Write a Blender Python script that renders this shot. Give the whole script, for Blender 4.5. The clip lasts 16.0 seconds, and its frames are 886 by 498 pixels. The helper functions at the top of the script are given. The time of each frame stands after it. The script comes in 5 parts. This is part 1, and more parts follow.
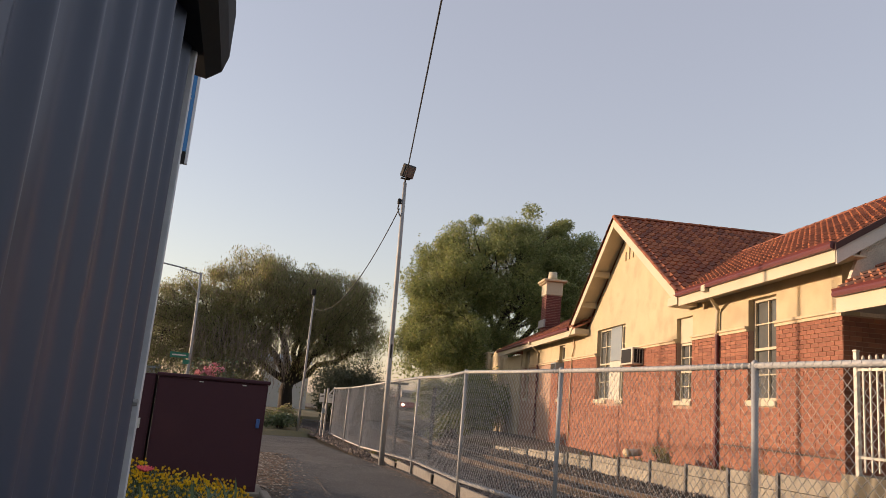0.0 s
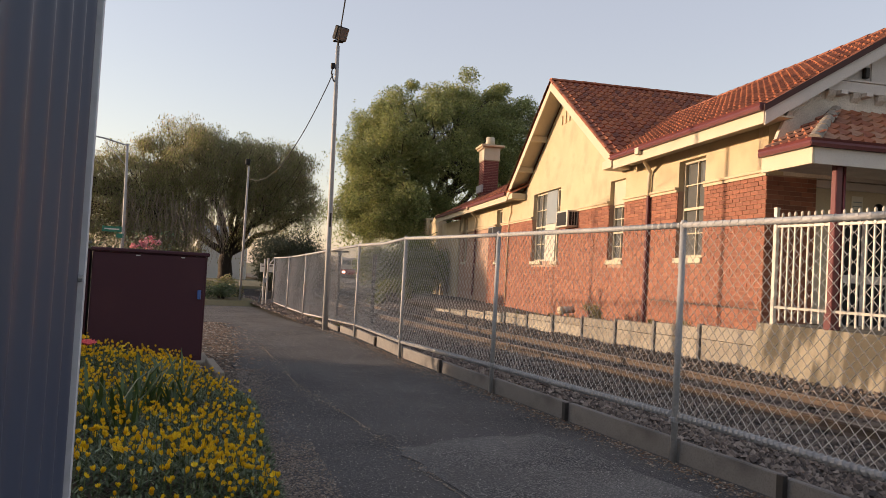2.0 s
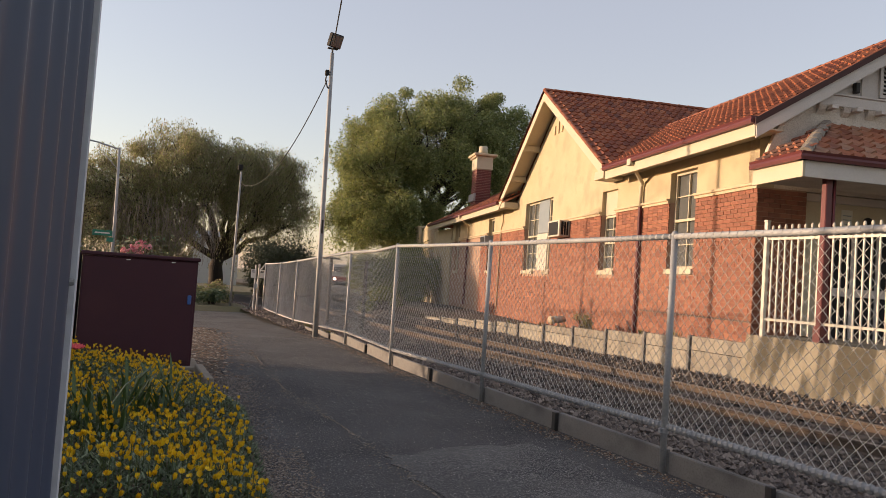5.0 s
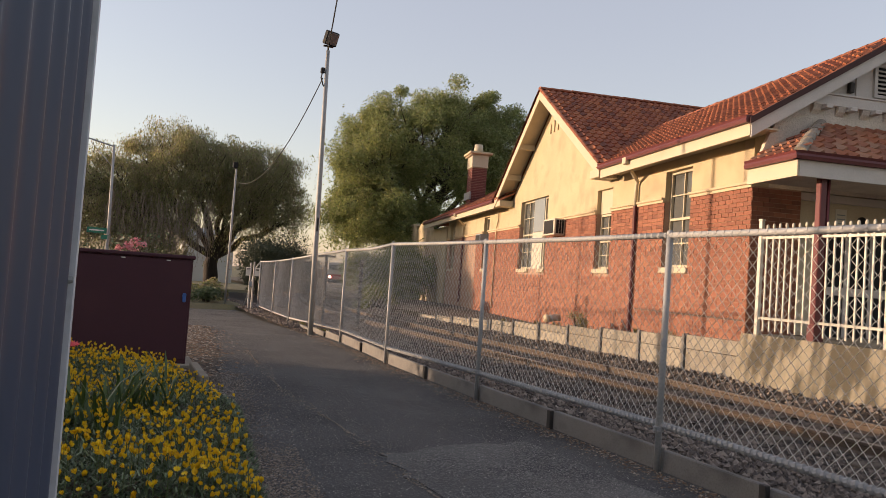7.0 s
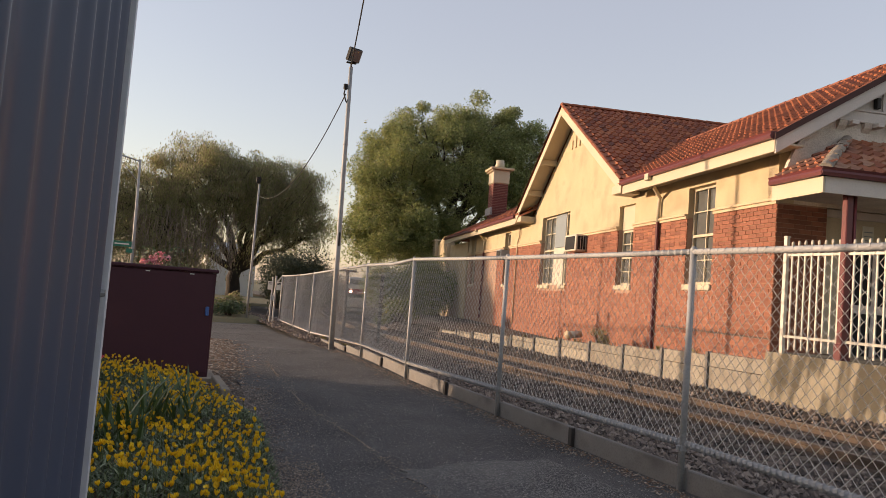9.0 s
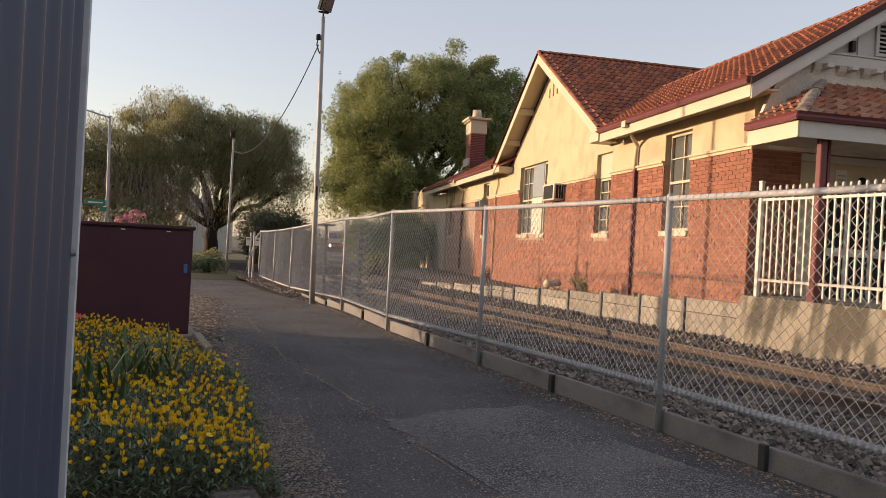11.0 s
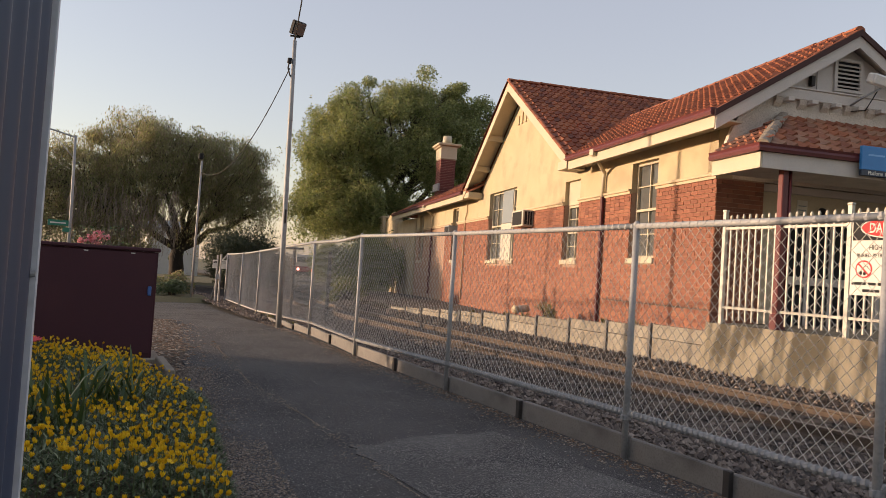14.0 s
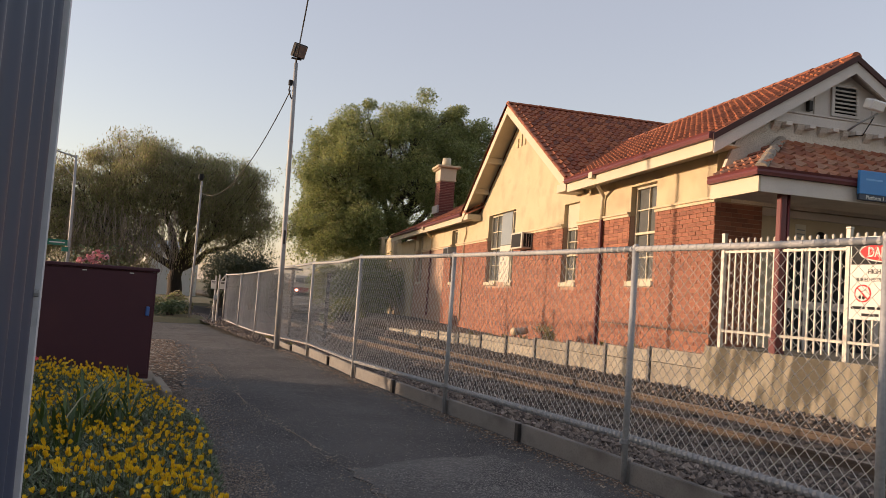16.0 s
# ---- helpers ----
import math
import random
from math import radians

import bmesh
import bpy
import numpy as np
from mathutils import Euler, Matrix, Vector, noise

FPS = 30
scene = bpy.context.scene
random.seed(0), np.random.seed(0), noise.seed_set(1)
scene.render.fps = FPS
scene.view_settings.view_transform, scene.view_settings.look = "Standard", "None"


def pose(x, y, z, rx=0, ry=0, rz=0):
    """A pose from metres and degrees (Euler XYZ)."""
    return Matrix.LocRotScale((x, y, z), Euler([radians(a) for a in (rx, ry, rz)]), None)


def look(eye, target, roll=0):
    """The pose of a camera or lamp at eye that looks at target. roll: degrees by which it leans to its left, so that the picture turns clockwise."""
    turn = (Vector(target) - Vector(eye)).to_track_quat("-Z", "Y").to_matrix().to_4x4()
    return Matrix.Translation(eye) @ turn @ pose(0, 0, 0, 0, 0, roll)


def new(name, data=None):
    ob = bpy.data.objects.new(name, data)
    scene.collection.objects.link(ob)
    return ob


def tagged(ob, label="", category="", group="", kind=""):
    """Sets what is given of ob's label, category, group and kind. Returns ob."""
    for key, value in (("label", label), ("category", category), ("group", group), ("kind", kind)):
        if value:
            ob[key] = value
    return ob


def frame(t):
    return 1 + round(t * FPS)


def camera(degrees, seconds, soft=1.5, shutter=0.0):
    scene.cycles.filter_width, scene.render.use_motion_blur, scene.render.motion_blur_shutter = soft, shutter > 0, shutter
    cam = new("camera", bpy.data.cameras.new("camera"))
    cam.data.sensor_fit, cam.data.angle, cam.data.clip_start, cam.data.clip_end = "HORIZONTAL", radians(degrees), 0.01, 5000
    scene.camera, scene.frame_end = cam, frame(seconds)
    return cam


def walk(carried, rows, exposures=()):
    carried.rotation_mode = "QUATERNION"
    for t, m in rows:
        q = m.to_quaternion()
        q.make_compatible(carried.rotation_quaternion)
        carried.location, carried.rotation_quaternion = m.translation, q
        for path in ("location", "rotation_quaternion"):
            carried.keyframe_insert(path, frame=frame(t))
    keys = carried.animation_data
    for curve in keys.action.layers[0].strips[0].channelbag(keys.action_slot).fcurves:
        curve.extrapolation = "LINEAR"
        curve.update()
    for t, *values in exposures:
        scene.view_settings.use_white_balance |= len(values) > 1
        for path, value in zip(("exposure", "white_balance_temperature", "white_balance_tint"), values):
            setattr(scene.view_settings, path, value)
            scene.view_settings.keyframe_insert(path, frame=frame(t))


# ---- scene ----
cam = camera(61.0, 16.0, soft=0.6)
PATH = [
    (0.0, pose(0.019, 0, 1.325, 101.57, -4.94, -18.22)),
    (0.5, pose(0.023, 0, 1.325, 96.82, -3.84, -17.51)),
    (1.0, pose(0.030, 0, 1.325, 90.79, -1.35, -18.22)),
    (1.5, pose(0.021, 0, 1.325, 91.59, -2.14, -21.46)),
    (2.0, pose(0.010, 0, 1.325, 91.78, -3.22, -22.76)),
    (2.5, pose(0.010, 0, 1.325, 91.78, -2.35, -22.33)),
    (3.0, pose(0.008, 0, 1.325, 91.59, -3.07, -22.27)),
    (3.5, pose(0.010, 0, 1.325, 91.93, -3.93, -22.26)),
    (4.0, pose(0.010, 0, 1.325, 92.64, -4.32, -22.97)),
    (4.5, pose(0.009, 0, 1.325, 92.53, -4.01, -23.26)),
    (7.0, pose(0.004, 0, 1.325, 92.33, -4.04, -23.79)),
    (7.5, pose(0.000, 0, 1.325, 92.63, -4.11, -23.67)),
    (8.0, pose(-0.003, 0, 1.325, 92.87, -5.42, -22.95)),
    (8.5, pose(-0.003, 0, 1.325, 93.48, -4.68, -22.16)),
    (11.0, pose(0.002, 0, 1.325, 89.81, -3.15, -23.78)),
    (11.5, pose(0.000, 0, 1.325, 88.41, -2.96, -23.63)),
    (12.0, pose(-0.001, 0, 1.325, 88.74, -2.95, -24.05)),
    (12.5, pose(0.001, 0, 1.325, 88.96, -2.50, -24.64)),
    (13.0, pose(0.003, 0, 1.325, 89.96, -2.10, -24.95)),
    (13.5, pose(0.005, 0, 1.325, 91.72, -2.56, -25.40)),
    (14.0, pose(0.003, 0, 1.325, 91.85, -3.73, -26.15)),
    (14.5, pose(0.000, 0, 1.325, 93.19, -4.06, -26.09)),
    (15.0, pose(-0.002, 0, 1.325, 93.31, -3.52, -26.14)),
    (15.5, pose(-0.000, 0, 1.325, 93.30, -3.46, -26.13)),
    (16.0, pose(-0.002, 0, 1.325, 93.51, -4.06, -26.26)),
]
walk(cam, PATH, exposures=[(0.0, 1.50, 6820, 21), (1.2, 1.65, 6820, 21), (3.0, 1.62, 6820, 21), (9.0, 1.58, 6820, 21), (11.1, 1.64, 6820, 21), (11.6, 1.70, 6820, 21), (12.2, 1.65, 6820, 21), (14.0, 1.54, 6820, 21), (16.0, 1.54, 6820, 21)])

# ---- daylight: very low evening sun from ahead and to the left, in thin haze ----
SUN_AZ, SUN_EL = -59.0, 5.2
world = bpy.data.worlds.new("sky")
scene.world = world
world.use_nodes = True
wn = world.node_tree
sky = wn.nodes.new("ShaderNodeTexSky")
sky.sky_type = "NISHITA"
sky.sun_disc = False
sky.sun_elevation, sky.sun_rotation = radians(SUN_EL), radians(SUN_AZ)
sky.air_density, sky.dust_density, sky.ozone_density = 1.0, 0.8, 1.0
haze = wn.nodes.new("ShaderNodeMix")
haze.data_type = "RGBA"
haze.inputs[0].default_value = 0.42
haze.inputs[7].default_value = (2.1, 2.2, 2.5, 1)
wn.links.new(sky.outputs[0], haze.inputs[6])
wn.links.new(haze.outputs[2], wn.nodes["Background"].inputs[0])
wn.nodes["Background"].inputs[1].default_value = 0.11
sun_data = bpy.data.lights.new("sun", "SUN")
sun_data.energy, sun_data.angle, sun_data.color = 2.22, radians(1.0), (1.0, 0.77, 0.52)
sun = new("sun", sun_data)
_a, _e = radians(SUN_AZ), radians(SUN_EL)
sun.matrix_world = look((0, 0, 60), (-math.sin(_a) * math.cos(_e), -math.cos(_a) * math.cos(_e), 60 - math.sin(_e)))


# ---- materials ----
def mat(name, base, other=None, rough=0.7, metal=0.0, scale=6.0, fine=60.0, mix=0.5, bump=0.15, depth=0.01,
        stretch=(1, 1, 1), vary=0.0, stain=None, stain_scale=0.8, stain_amount=0.0, emission=None, strength=0.0, crisp=(0.45, 0.8), stain_at=(0.52, 0.70)):
    """A surface of two colours mixed by coarse and fine noise, with fine relief, optional stains and a shift from piece to piece."""
    m = bpy.data.materials.new(name)
    m.use_nodes = True
    nt = m.node_tree
    b = nt.nodes["Principled BSDF"]
    b.inputs["Roughness"].default_value, b.inputs["Metallic"].default_value = rough, metal
    co = nt.nodes.new("ShaderNodeTexCoord")
    mp = nt.nodes.new("ShaderNodeMapping")
    mp.inputs["Scale"].default_value = stretch
    nt.links.new(co.outputs["Object"], mp.inputs[0])

    def noise_node(sc, detail):
        n = nt.nodes.new("ShaderNodeTexNoise")
        n.inputs["Scale"].default_value, n.inputs["Detail"].default_value = sc, detail
        nt.links.new(mp.outputs[0], n.inputs["Vector"])
        return n.outputs["Fac"]

    def mixed(fac, a, c, lo=0.35, hi=0.65):
        r = nt.nodes.new("ShaderNodeMapRange")
        r.inputs[1].default_value, r.inputs[2].default_value = lo, hi
        nt.links.new(fac, r.inputs[0])
        x = nt.nodes.new("ShaderNodeMix")
        x.data_type = "RGBA"
        nt.links.new(r.outputs[0], x.inputs[0])
        for sock, val in ((x.inputs[6], a), (x.inputs[7], c)):
            if isinstance(val, tuple):
                sock.default_value = (*val, 1)
            else:
                nt.links.new(val, sock)
        return x.outputs[2], r

    other = other or tuple(c * 0.8 for c in base)
    coarse, small = noise_node(scale, 4), noise_node(fine, 3)
    mid = tuple(a * (1 - mix) + c * mix for a, c in zip(base, other))
    col, _ = mixed(coarse, base, mid)
    col, _ = mixed(small, col, other, *crisp)
    if stain_amount:
        col, r = mixed(noise_node(stain_scale, 5), col, stain, *stain_at)
        r.inputs[4].default_value = stain_amount
    if vary:
        info = nt.nodes.new("ShaderNodeObjectInfo")
        hs = nt.nodes.new("ShaderNodeHueSaturation")
        r = nt.nodes.new("ShaderNodeMapRange")
        r.inputs[3].default_value, r.inputs[4].default_value = 1 - vary, 1 + vary
        nt.links.new(info.outputs["Random"], r.inputs[0])
        nt.links.new(r.outputs[0], hs.inputs["Value"])
        nt.links.new(col, hs.inputs["Color"])
        col = hs.outputs[0]
    nt.links.new(col, b.inputs["Base Color"])
    if bump:
        bp = nt.nodes.new("ShaderNodeBump")
        bp.inputs["Strength"].default_value, bp.inputs["Distance"].default_value = bump, depth
        nt.links.new(small, bp.inputs["Height"])
        nt.links.new(bp.outputs[0], b.inputs["Normal"])
    if emission:
        b.inputs["Emission Color"].default_value = (*emission, 1)
        b.inputs["Emission Strength"].default_value = strength
    return m


def island_mat(name, colours, rough=0.8, bump=0.0, fine=80.0, translucent=0.0):
    """One of several colours for each loose piece of a mesh."""
    m = mat(name, colours[0], rough=rough, bump=bump, fine=fine)
    nt = m.node_tree
    b = nt.nodes["Principled BSDF"]
    g = nt.nodes.new("ShaderNodeNewGeometry")
    ramp = nt.nodes.new("ShaderNodeValToRGB")
    while len(ramp.color_ramp.elements) < len(colours):
        ramp.color_ramp.elements.new(0.5)
    for i, c in enumerate(colours):
        ramp.color_ramp.elements[i].position = i / (len(colours) - 1)
        ramp.color_ramp.elements[i].color = (*c, 1)
    nt.links.new(g.outputs["Random Per Island"], ramp.inputs[0])
    nt.links.new(ramp.outputs[0], b.inputs["Base Color"])
    if translucent:
        tr = nt.nodes.new("ShaderNodeBsdfTranslucent")
        mx = nt.nodes.new("ShaderNodeMixShader")
        mx.inputs[0].default_value = translucent
        nt.links.new(ramp.outputs[0], tr.inputs[0])
        nt.links.new(b.outputs[0], mx.inputs[1])
        nt.links.new(tr.outputs[0], mx.inputs[2])
        nt.links.new(mx.outputs[0], nt.nodes["Material Output"].inputs[0])
    return m


ASPHALT = mat("asphalt", (0.021, 0.0207, 0.022), (0.125, 0.12, 0.115), rough=0.92, scale=0.9, fine=80, bump=1.0, depth=0.014, crisp=(0.53, 0.58),
              stain=(0.065, 0.060, 0.056), stain_scale=0.75, stain_amount=0.55)
EARTH = mat("earth", (0.11, 0.085, 0.06), (0.05, 0.04, 0.03), rough=0.95, scale=2, fine=40, bump=0.6, depth=0.02)
DRYGRASS = mat("dry_ground", (0.16, 0.13, 0.07), (0.07, 0.08, 0.03), rough=0.95, scale=0.6, fine=25, bump=0.5, depth=0.03)
BALLAST = mat("ballast_bed", (0.05, 0.04, 0.034), (0.022, 0.018, 0.016), rough=0.95, scale=5, fine=30, bump=1.0, depth=0.04)
STONE = island_mat("ballast_stone", [(0.04, 0.034, 0.032), (0.16, 0.128, 0.11), (0.32, 0.265, 0.22), (0.08, 0.065, 0.057), (0.21, 0.167, 0.138), (0.05, 0.042, 0.04)], rough=0.9, bump=0.3)
CONCRETE = mat("concrete", (0.29, 0.25, 0.195), (0.20, 0.17, 0.13), rough=0.9, scale=3, fine=70, bump=0.25, depth=0.005,
               stain=(0.12, 0.10, 0.075), stain_scale=1.3, stain_amount=0.8)
PLATFORM_CONC = mat("streaked_concrete", (0.29, 0.25, 0.18), (0.20, 0.17, 0.12), rough=0.92, scale=2.5, fine=40, bump=0.3, depth=0.006,
                    stain=(0.05, 0.043, 0.028), stain_scale=2.6, stain_amount=0.85, stain_at=(0.50, 0.60), stretch=(1, 1.6, 0.20))
PLINTH_CONC = mat("weathered_concrete", (0.20, 0.19, 0.175), (0.12, 0.11, 0.10), rough=0.92, scale=3, fine=80, bump=0.3, depth=0.005,
                  stain=(0.07, 0.065, 0.06), stain_scale=2.2, stain_amount=0.7)
BLOCK = mat("concrete_block", (0.32, 0.285, 0.225), (0.23, 0.20, 0.155), rough=0.9, scale=4, fine=60, bump=0.25, depth=0.006, vary=0.15,
            stain=(0.16, 0.13, 0.10), stain_scale=2.5, stain_amount=0.5)
GALV = mat("galvanised_steel", (0.36, 0.36, 0.355), (0.24, 0.245, 0.25), rough=0.65, metal=0.25, scale=9, fine=50, bump=0.05)
WIRE = mat("galvanised_wire", (0.64, 0.60, 0.53), (0.50, 0.47, 0.42), rough=0.5, metal=0.15, bump=0)
DARKSTEEL = mat("dark_steel", (0.05, 0.045, 0.042), rough=0.7, metal=0.4)
RUST = mat("rusty_rail", (0.112, 0.080, 0.058), (0.062, 0.045, 0.034), rough=0.9, metal=0.0, scale=7, fine=60, bump=0.3)
RAILHEAD = mat("worn_rail_head", (0.27, 0.235, 0.20), (0.17, 0.14, 0.115), rough=0.4, metal=0.5, scale=4, fine=40, bump=0.02)
SLEEPER = mat("weathered_timber", (0.17, 0.14, 0.11), (0.09, 0.07, 0.055), rough=0.95, scale=4, fine=50, bump=0.5, stretch=(1, 6, 6), vary=0.25)
RENDERED = mat("cream_render", (0.49, 0.40, 0.255), (0.39, 0.315, 0.20), rough=0.9, scale=1.4, fine=45, bump=0.3, depth=0.006,
               stain=(0.33, 0.265, 0.17), stain_scale=1.6, stain_amount=0.55)
MOULDING = mat("cream_moulding", (0.54, 0.43, 0.28), (0.42, 0.32, 0.21), rough=0.85, scale=3, fine=60, bump=0.15)
CREAM = mat("cream_paint", (0.50, 0.435, 0.315), (0.42, 0.36, 0.255), rough=0.55, scale=2, fine=40, bump=0.05)
WHITE = mat("white_paint", (0.53, 0.495, 0.41), (0.43, 0.395, 0.325), rough=0.5, scale=3, fine=50, bump=0.05)
GREYTRIM = mat("grey_paint", (0.57, 0.52, 0.475), (0.48, 0.435, 0.40), rough=0.6, scale=3, fine=40, bump=0.08)
ROUGHCAST = mat("roughcast", (0.66, 0.59, 0.51), (0.45, 0.395, 0.335), rough=0.95, scale=3, fine=35, bump=0.9, depth=0.02)
MAROON = mat("maroon_paint", (0.12, 0.022, 0.022), (0.085, 0.016, 0.017), rough=0.5, scale=2, fine=50, bump=0.04)
BRICK = mat("red_brick", (0.25, 0.095, 0.055), (0.175, 0.066, 0.041), rough=0.88, scale=9, fine=90, bump=0.3, depth=0.004, vary=0.14)
MORTAR = mat("mortar", (0.38, 0.25, 0.18), (0.29, 0.185, 0.13), rough=0.95, scale=5, fine=80, bump=0.3)
TILE = mat("terracotta_tile", (0.30, 0.095, 0.042), (0.20, 0.062, 0.032), rough=0.8, scale=5, fine=60, bump=0.25, vary=0.25,
           stain=(0.13, 0.06, 0.04), stain_scale=1.2, stain_amount=0.5)
LICHEN = mat("lichened_tile", (0.30, 0.26, 0.21), (0.17, 0.13, 0.10), rough=0.95, scale=6, fine=40, bump=0.5, depth=0.01)
TILE_SOFT = mat("terracotta_roof", (0.30, 0.095, 0.042), (0.20, 0.062, 0.032), rough=0.8, scale=3, fine=30, bump=0.25,
                stain=(0.13, 0.06, 0.04), stain_scale=1.2, stain_amount=0.5)
GLASS = mat("dark_window_glass", (0.085, 0.092, 0.092), (0.12, 0.12, 0.115), rough=0.06, bump=0)
GREYPANEL = mat("grey_panel", (0.20, 0.24, 0.27), (0.26, 0.29, 0.30), rough=0.4, bump=0.02)
BLACK = mat("black_plastic", (0.009, 0.009, 0.010), rough=0.85, bump=0.03)
CABINET = mat("maroon_cabinet_paint", (0.048, 0.006, 0.014), (0.036, 0.005, 0.011), rough=0.7, scale=2, fine=60, bump=0.04,
              stain=(0.075, 0.016, 0.02), stain_scale=2, stain_amount=0.3)
SHEET = mat("blue_grey_steel_sheet", (0.060, 0.074, 0.118), (0.051, 0.064, 0.103), rough=0.38, metal=0.0, scale=2, fine=30, bump=0.02,
            stain=(0.03, 0.032, 0.04), stain_scale=3, stain_amount=0.3, stretch=(1, 1, 0.3))
SHEET.node_tree.nodes["Principled BSDF"].inputs["Specular IOR Level"].default_value = 0.28
EDGETRIM = mat("pale_edge_trim", (0.60, 0.61, 0.66), rough=0.5, metal=0.2, bump=0.03)
BLUE = mat("blue_sign_face", (0.02, 0.20, 0.50), (0.02, 0.17, 0.44), rough=0.4, bump=0)
NAVY = mat("navy_sign_strip", (0.01, 0.02, 0.05), rough=0.4, bump=0)
RED = mat("red_enamel", (0.55, 0.025, 0.025), rough=0.75, bump=0)
INK = mat("black_ink", (0.016, 0.016, 0.016), rough=0.9, bump=0)
SIGNWHITE = mat("sign_white", (0.62, 0.60, 0.54), (0.57, 0.55, 0.49), rough=0.7, bump=0)
GREEN = mat("green_sign_face", (0.01, 0.16, 0.10), rough=0.5, bump=0)
PALE = mat("pale_wall", (0.55, 0.55, 0.53), rough=0.9, scale=1, fine=20, bump=0.1)
BARK = mat("bark", (0.055, 0.044, 0.036), (0.028, 0.023, 0.019), rough=0.95, scale=6, fine=30, bump=0.9, depth=0.03, stretch=(1, 1, 0.25))


# ---- building helpers ----
def box_into(bm, lo, hi, bevel=0.0, m=None):
    lo, hi = Vector(lo), Vector(hi)
    mm = Matrix.Translation((lo + hi) / 2) @ Matrix.Diagonal((*(hi - lo), 1))
    vs = bmesh.ops.create_cube(bm, size=1.0, matrix=mm)["verts"]
    if bevel:
        es = list({e for v in vs for e in v.link_edges})
        r = bmesh.ops.bevel(bm, geom=es, offset=bevel, segments=1, affect="EDGES")
        vs = list({v for f in r["faces"] for v in f.verts} | {v for v in vs if v.is_valid})
    if m is not None:
        bmesh.ops.transform(bm, matrix=m, verts=vs)
    return vs


def box(lo, hi, bevel=0.0):
    bm = bmesh.new()
    box_into(bm, lo, hi, bevel)
    return bm


def tube_into(bm, pts, r0, r1=None, sides=10, cap=True):
    """A tube along the points, its radius going from r0 to r1."""
    pts = [Vector(p) for p in pts]
    r1 = r0 if r1 is None else r1
    rings = []
    ref = None
    for i, p in enumerate(pts):
        d = (pts[min(i + 1, len(pts) - 1)] - pts[max(i - 1, 0)]).normalized()
        if ref is None:
            ref = Vector((1, 0, 0)) if abs(d.x) < 0.8 else Vector((0, 1, 0))
        a = d.cross(ref).normalized()
        b = d.cross(a)
        r = r0 + (r1 - r0) * i / (len(pts) - 1)
        rings.append([bm.verts.new(p + (a * math.cos(2 * math.pi * k / sides) + b * math.sin(2 * math.pi * k / sides)) * r) for k in range(sides)])
    for q, w in zip(rings, rings[1:]):
        for k in range(sides):
            bm.faces.new((q[k], q[(k + 1) % sides], w[(k + 1) % sides], w[k]))
    if cap:
        bm.faces.new(rings[0][::-1])
        bm.faces.new(rings[-1])


def tube(pts, r0, r1=None, sides=10):
    bm = bmesh.new()
    tube_into(bm, pts, r0, r1, sides)
    return bm


def prism(outline, axis, a, b):
    """A prism: the outline in the other two axes, drawn out from a to b along axis 'x', 'y' or 'z'."""
    bm = bmesh.new()
    k = "xyz".index(axis)

    def at(p, v):
        q = list(p)
        q.insert(k, v)
        return q
    lo = [bm.verts.new(at(p, a)) for p in outline]
    hi = [bm.verts.new(at(p, b)) for p in outline]
    n = len(outline)
    bm.faces.new(lo)
    bm.faces.new(hi[::-1])
    for i in range(n):
        bm.faces.new((lo[i], hi[i], hi[(i + 1) % n], lo[(i + 1) % n]))
    bmesh.ops.recalc_face_normals(bm, faces=bm.faces)
    return bm


def mesh_of(bm, name, material, smooth=False):
    me = bpy.data.meshes.new(name)
    bmesh.ops.recalc_face_normals(bm, faces=bm.faces) if len(bm.faces) < 20000 else None
    bm.to_mesh(me)
    bm.free()
    for mm in (material if isinstance(material, (list, tuple)) else [material]):
        me.materials.append(mm)
    if smooth:
        me.polygons.foreach_set("use_smooth", [True] * len(me.polygons))
    return me


def part(name, bm, material, parent=None, label="", smooth=False):
    ob = new(name, mesh_of(bm, name, material, smooth))
    ob.parent = parent
    if label:
        ob["label"] = label
    return ob


def piece(name, me, parent, m):
    """One more object on a shared mesh."""
    ob = bpy.data.objects.new(name, me)
    scene.collection.objects.link(ob)
    ob.parent = parent
    ob.matrix_local = m
    return ob


def thing(name, label, category, group="", kind="", m=None):
    ob = new(name)
    ob.empty_display_size = 0.1
    if m is not None:
        ob.matrix_world = m
    return tagged(ob, label, category, group, kind)


def struct(name, bm, material, label, category, smooth=False, m=None):
    ob = part(name, bm, material, None, "", smooth)
    if m is not None:
        ob.matrix_world = m
    return tagged(ob, label, category, kind="structure")


def raw_mesh(name, verts, faces, material, smooth=False):
    me = bpy.data.meshes.new(name)
    me.from_pydata(verts, [], faces)
    me.materials.append(material)
    if smooth:
        me.polygons.foreach_set("use_smooth", [True] * len(me.polygons))
    return new(name, me)


HOUSE = pose(0, 0, 0, 0, 0, -12.0)      # the station building stands turned from the tracks


# ---- ground, path, track ----
def sheet(xs, ys, height):
    """A grid of quads with z given by height(x, y)."""
    bm = bmesh.new()
    g = [[bm.verts.new((x, y, height(x, y))) for x in xs] for y in ys]
    for j in range(len(ys) - 1):
        for i in range(len(xs) - 1):
            bm.faces.new((g[j][i], g[j][i + 1], g[j + 1][i + 1], g[j + 1][i]))
    return bm


def steps(a, b, n):
    return [a + (b - a) * i / n for i in range(n + 1)]


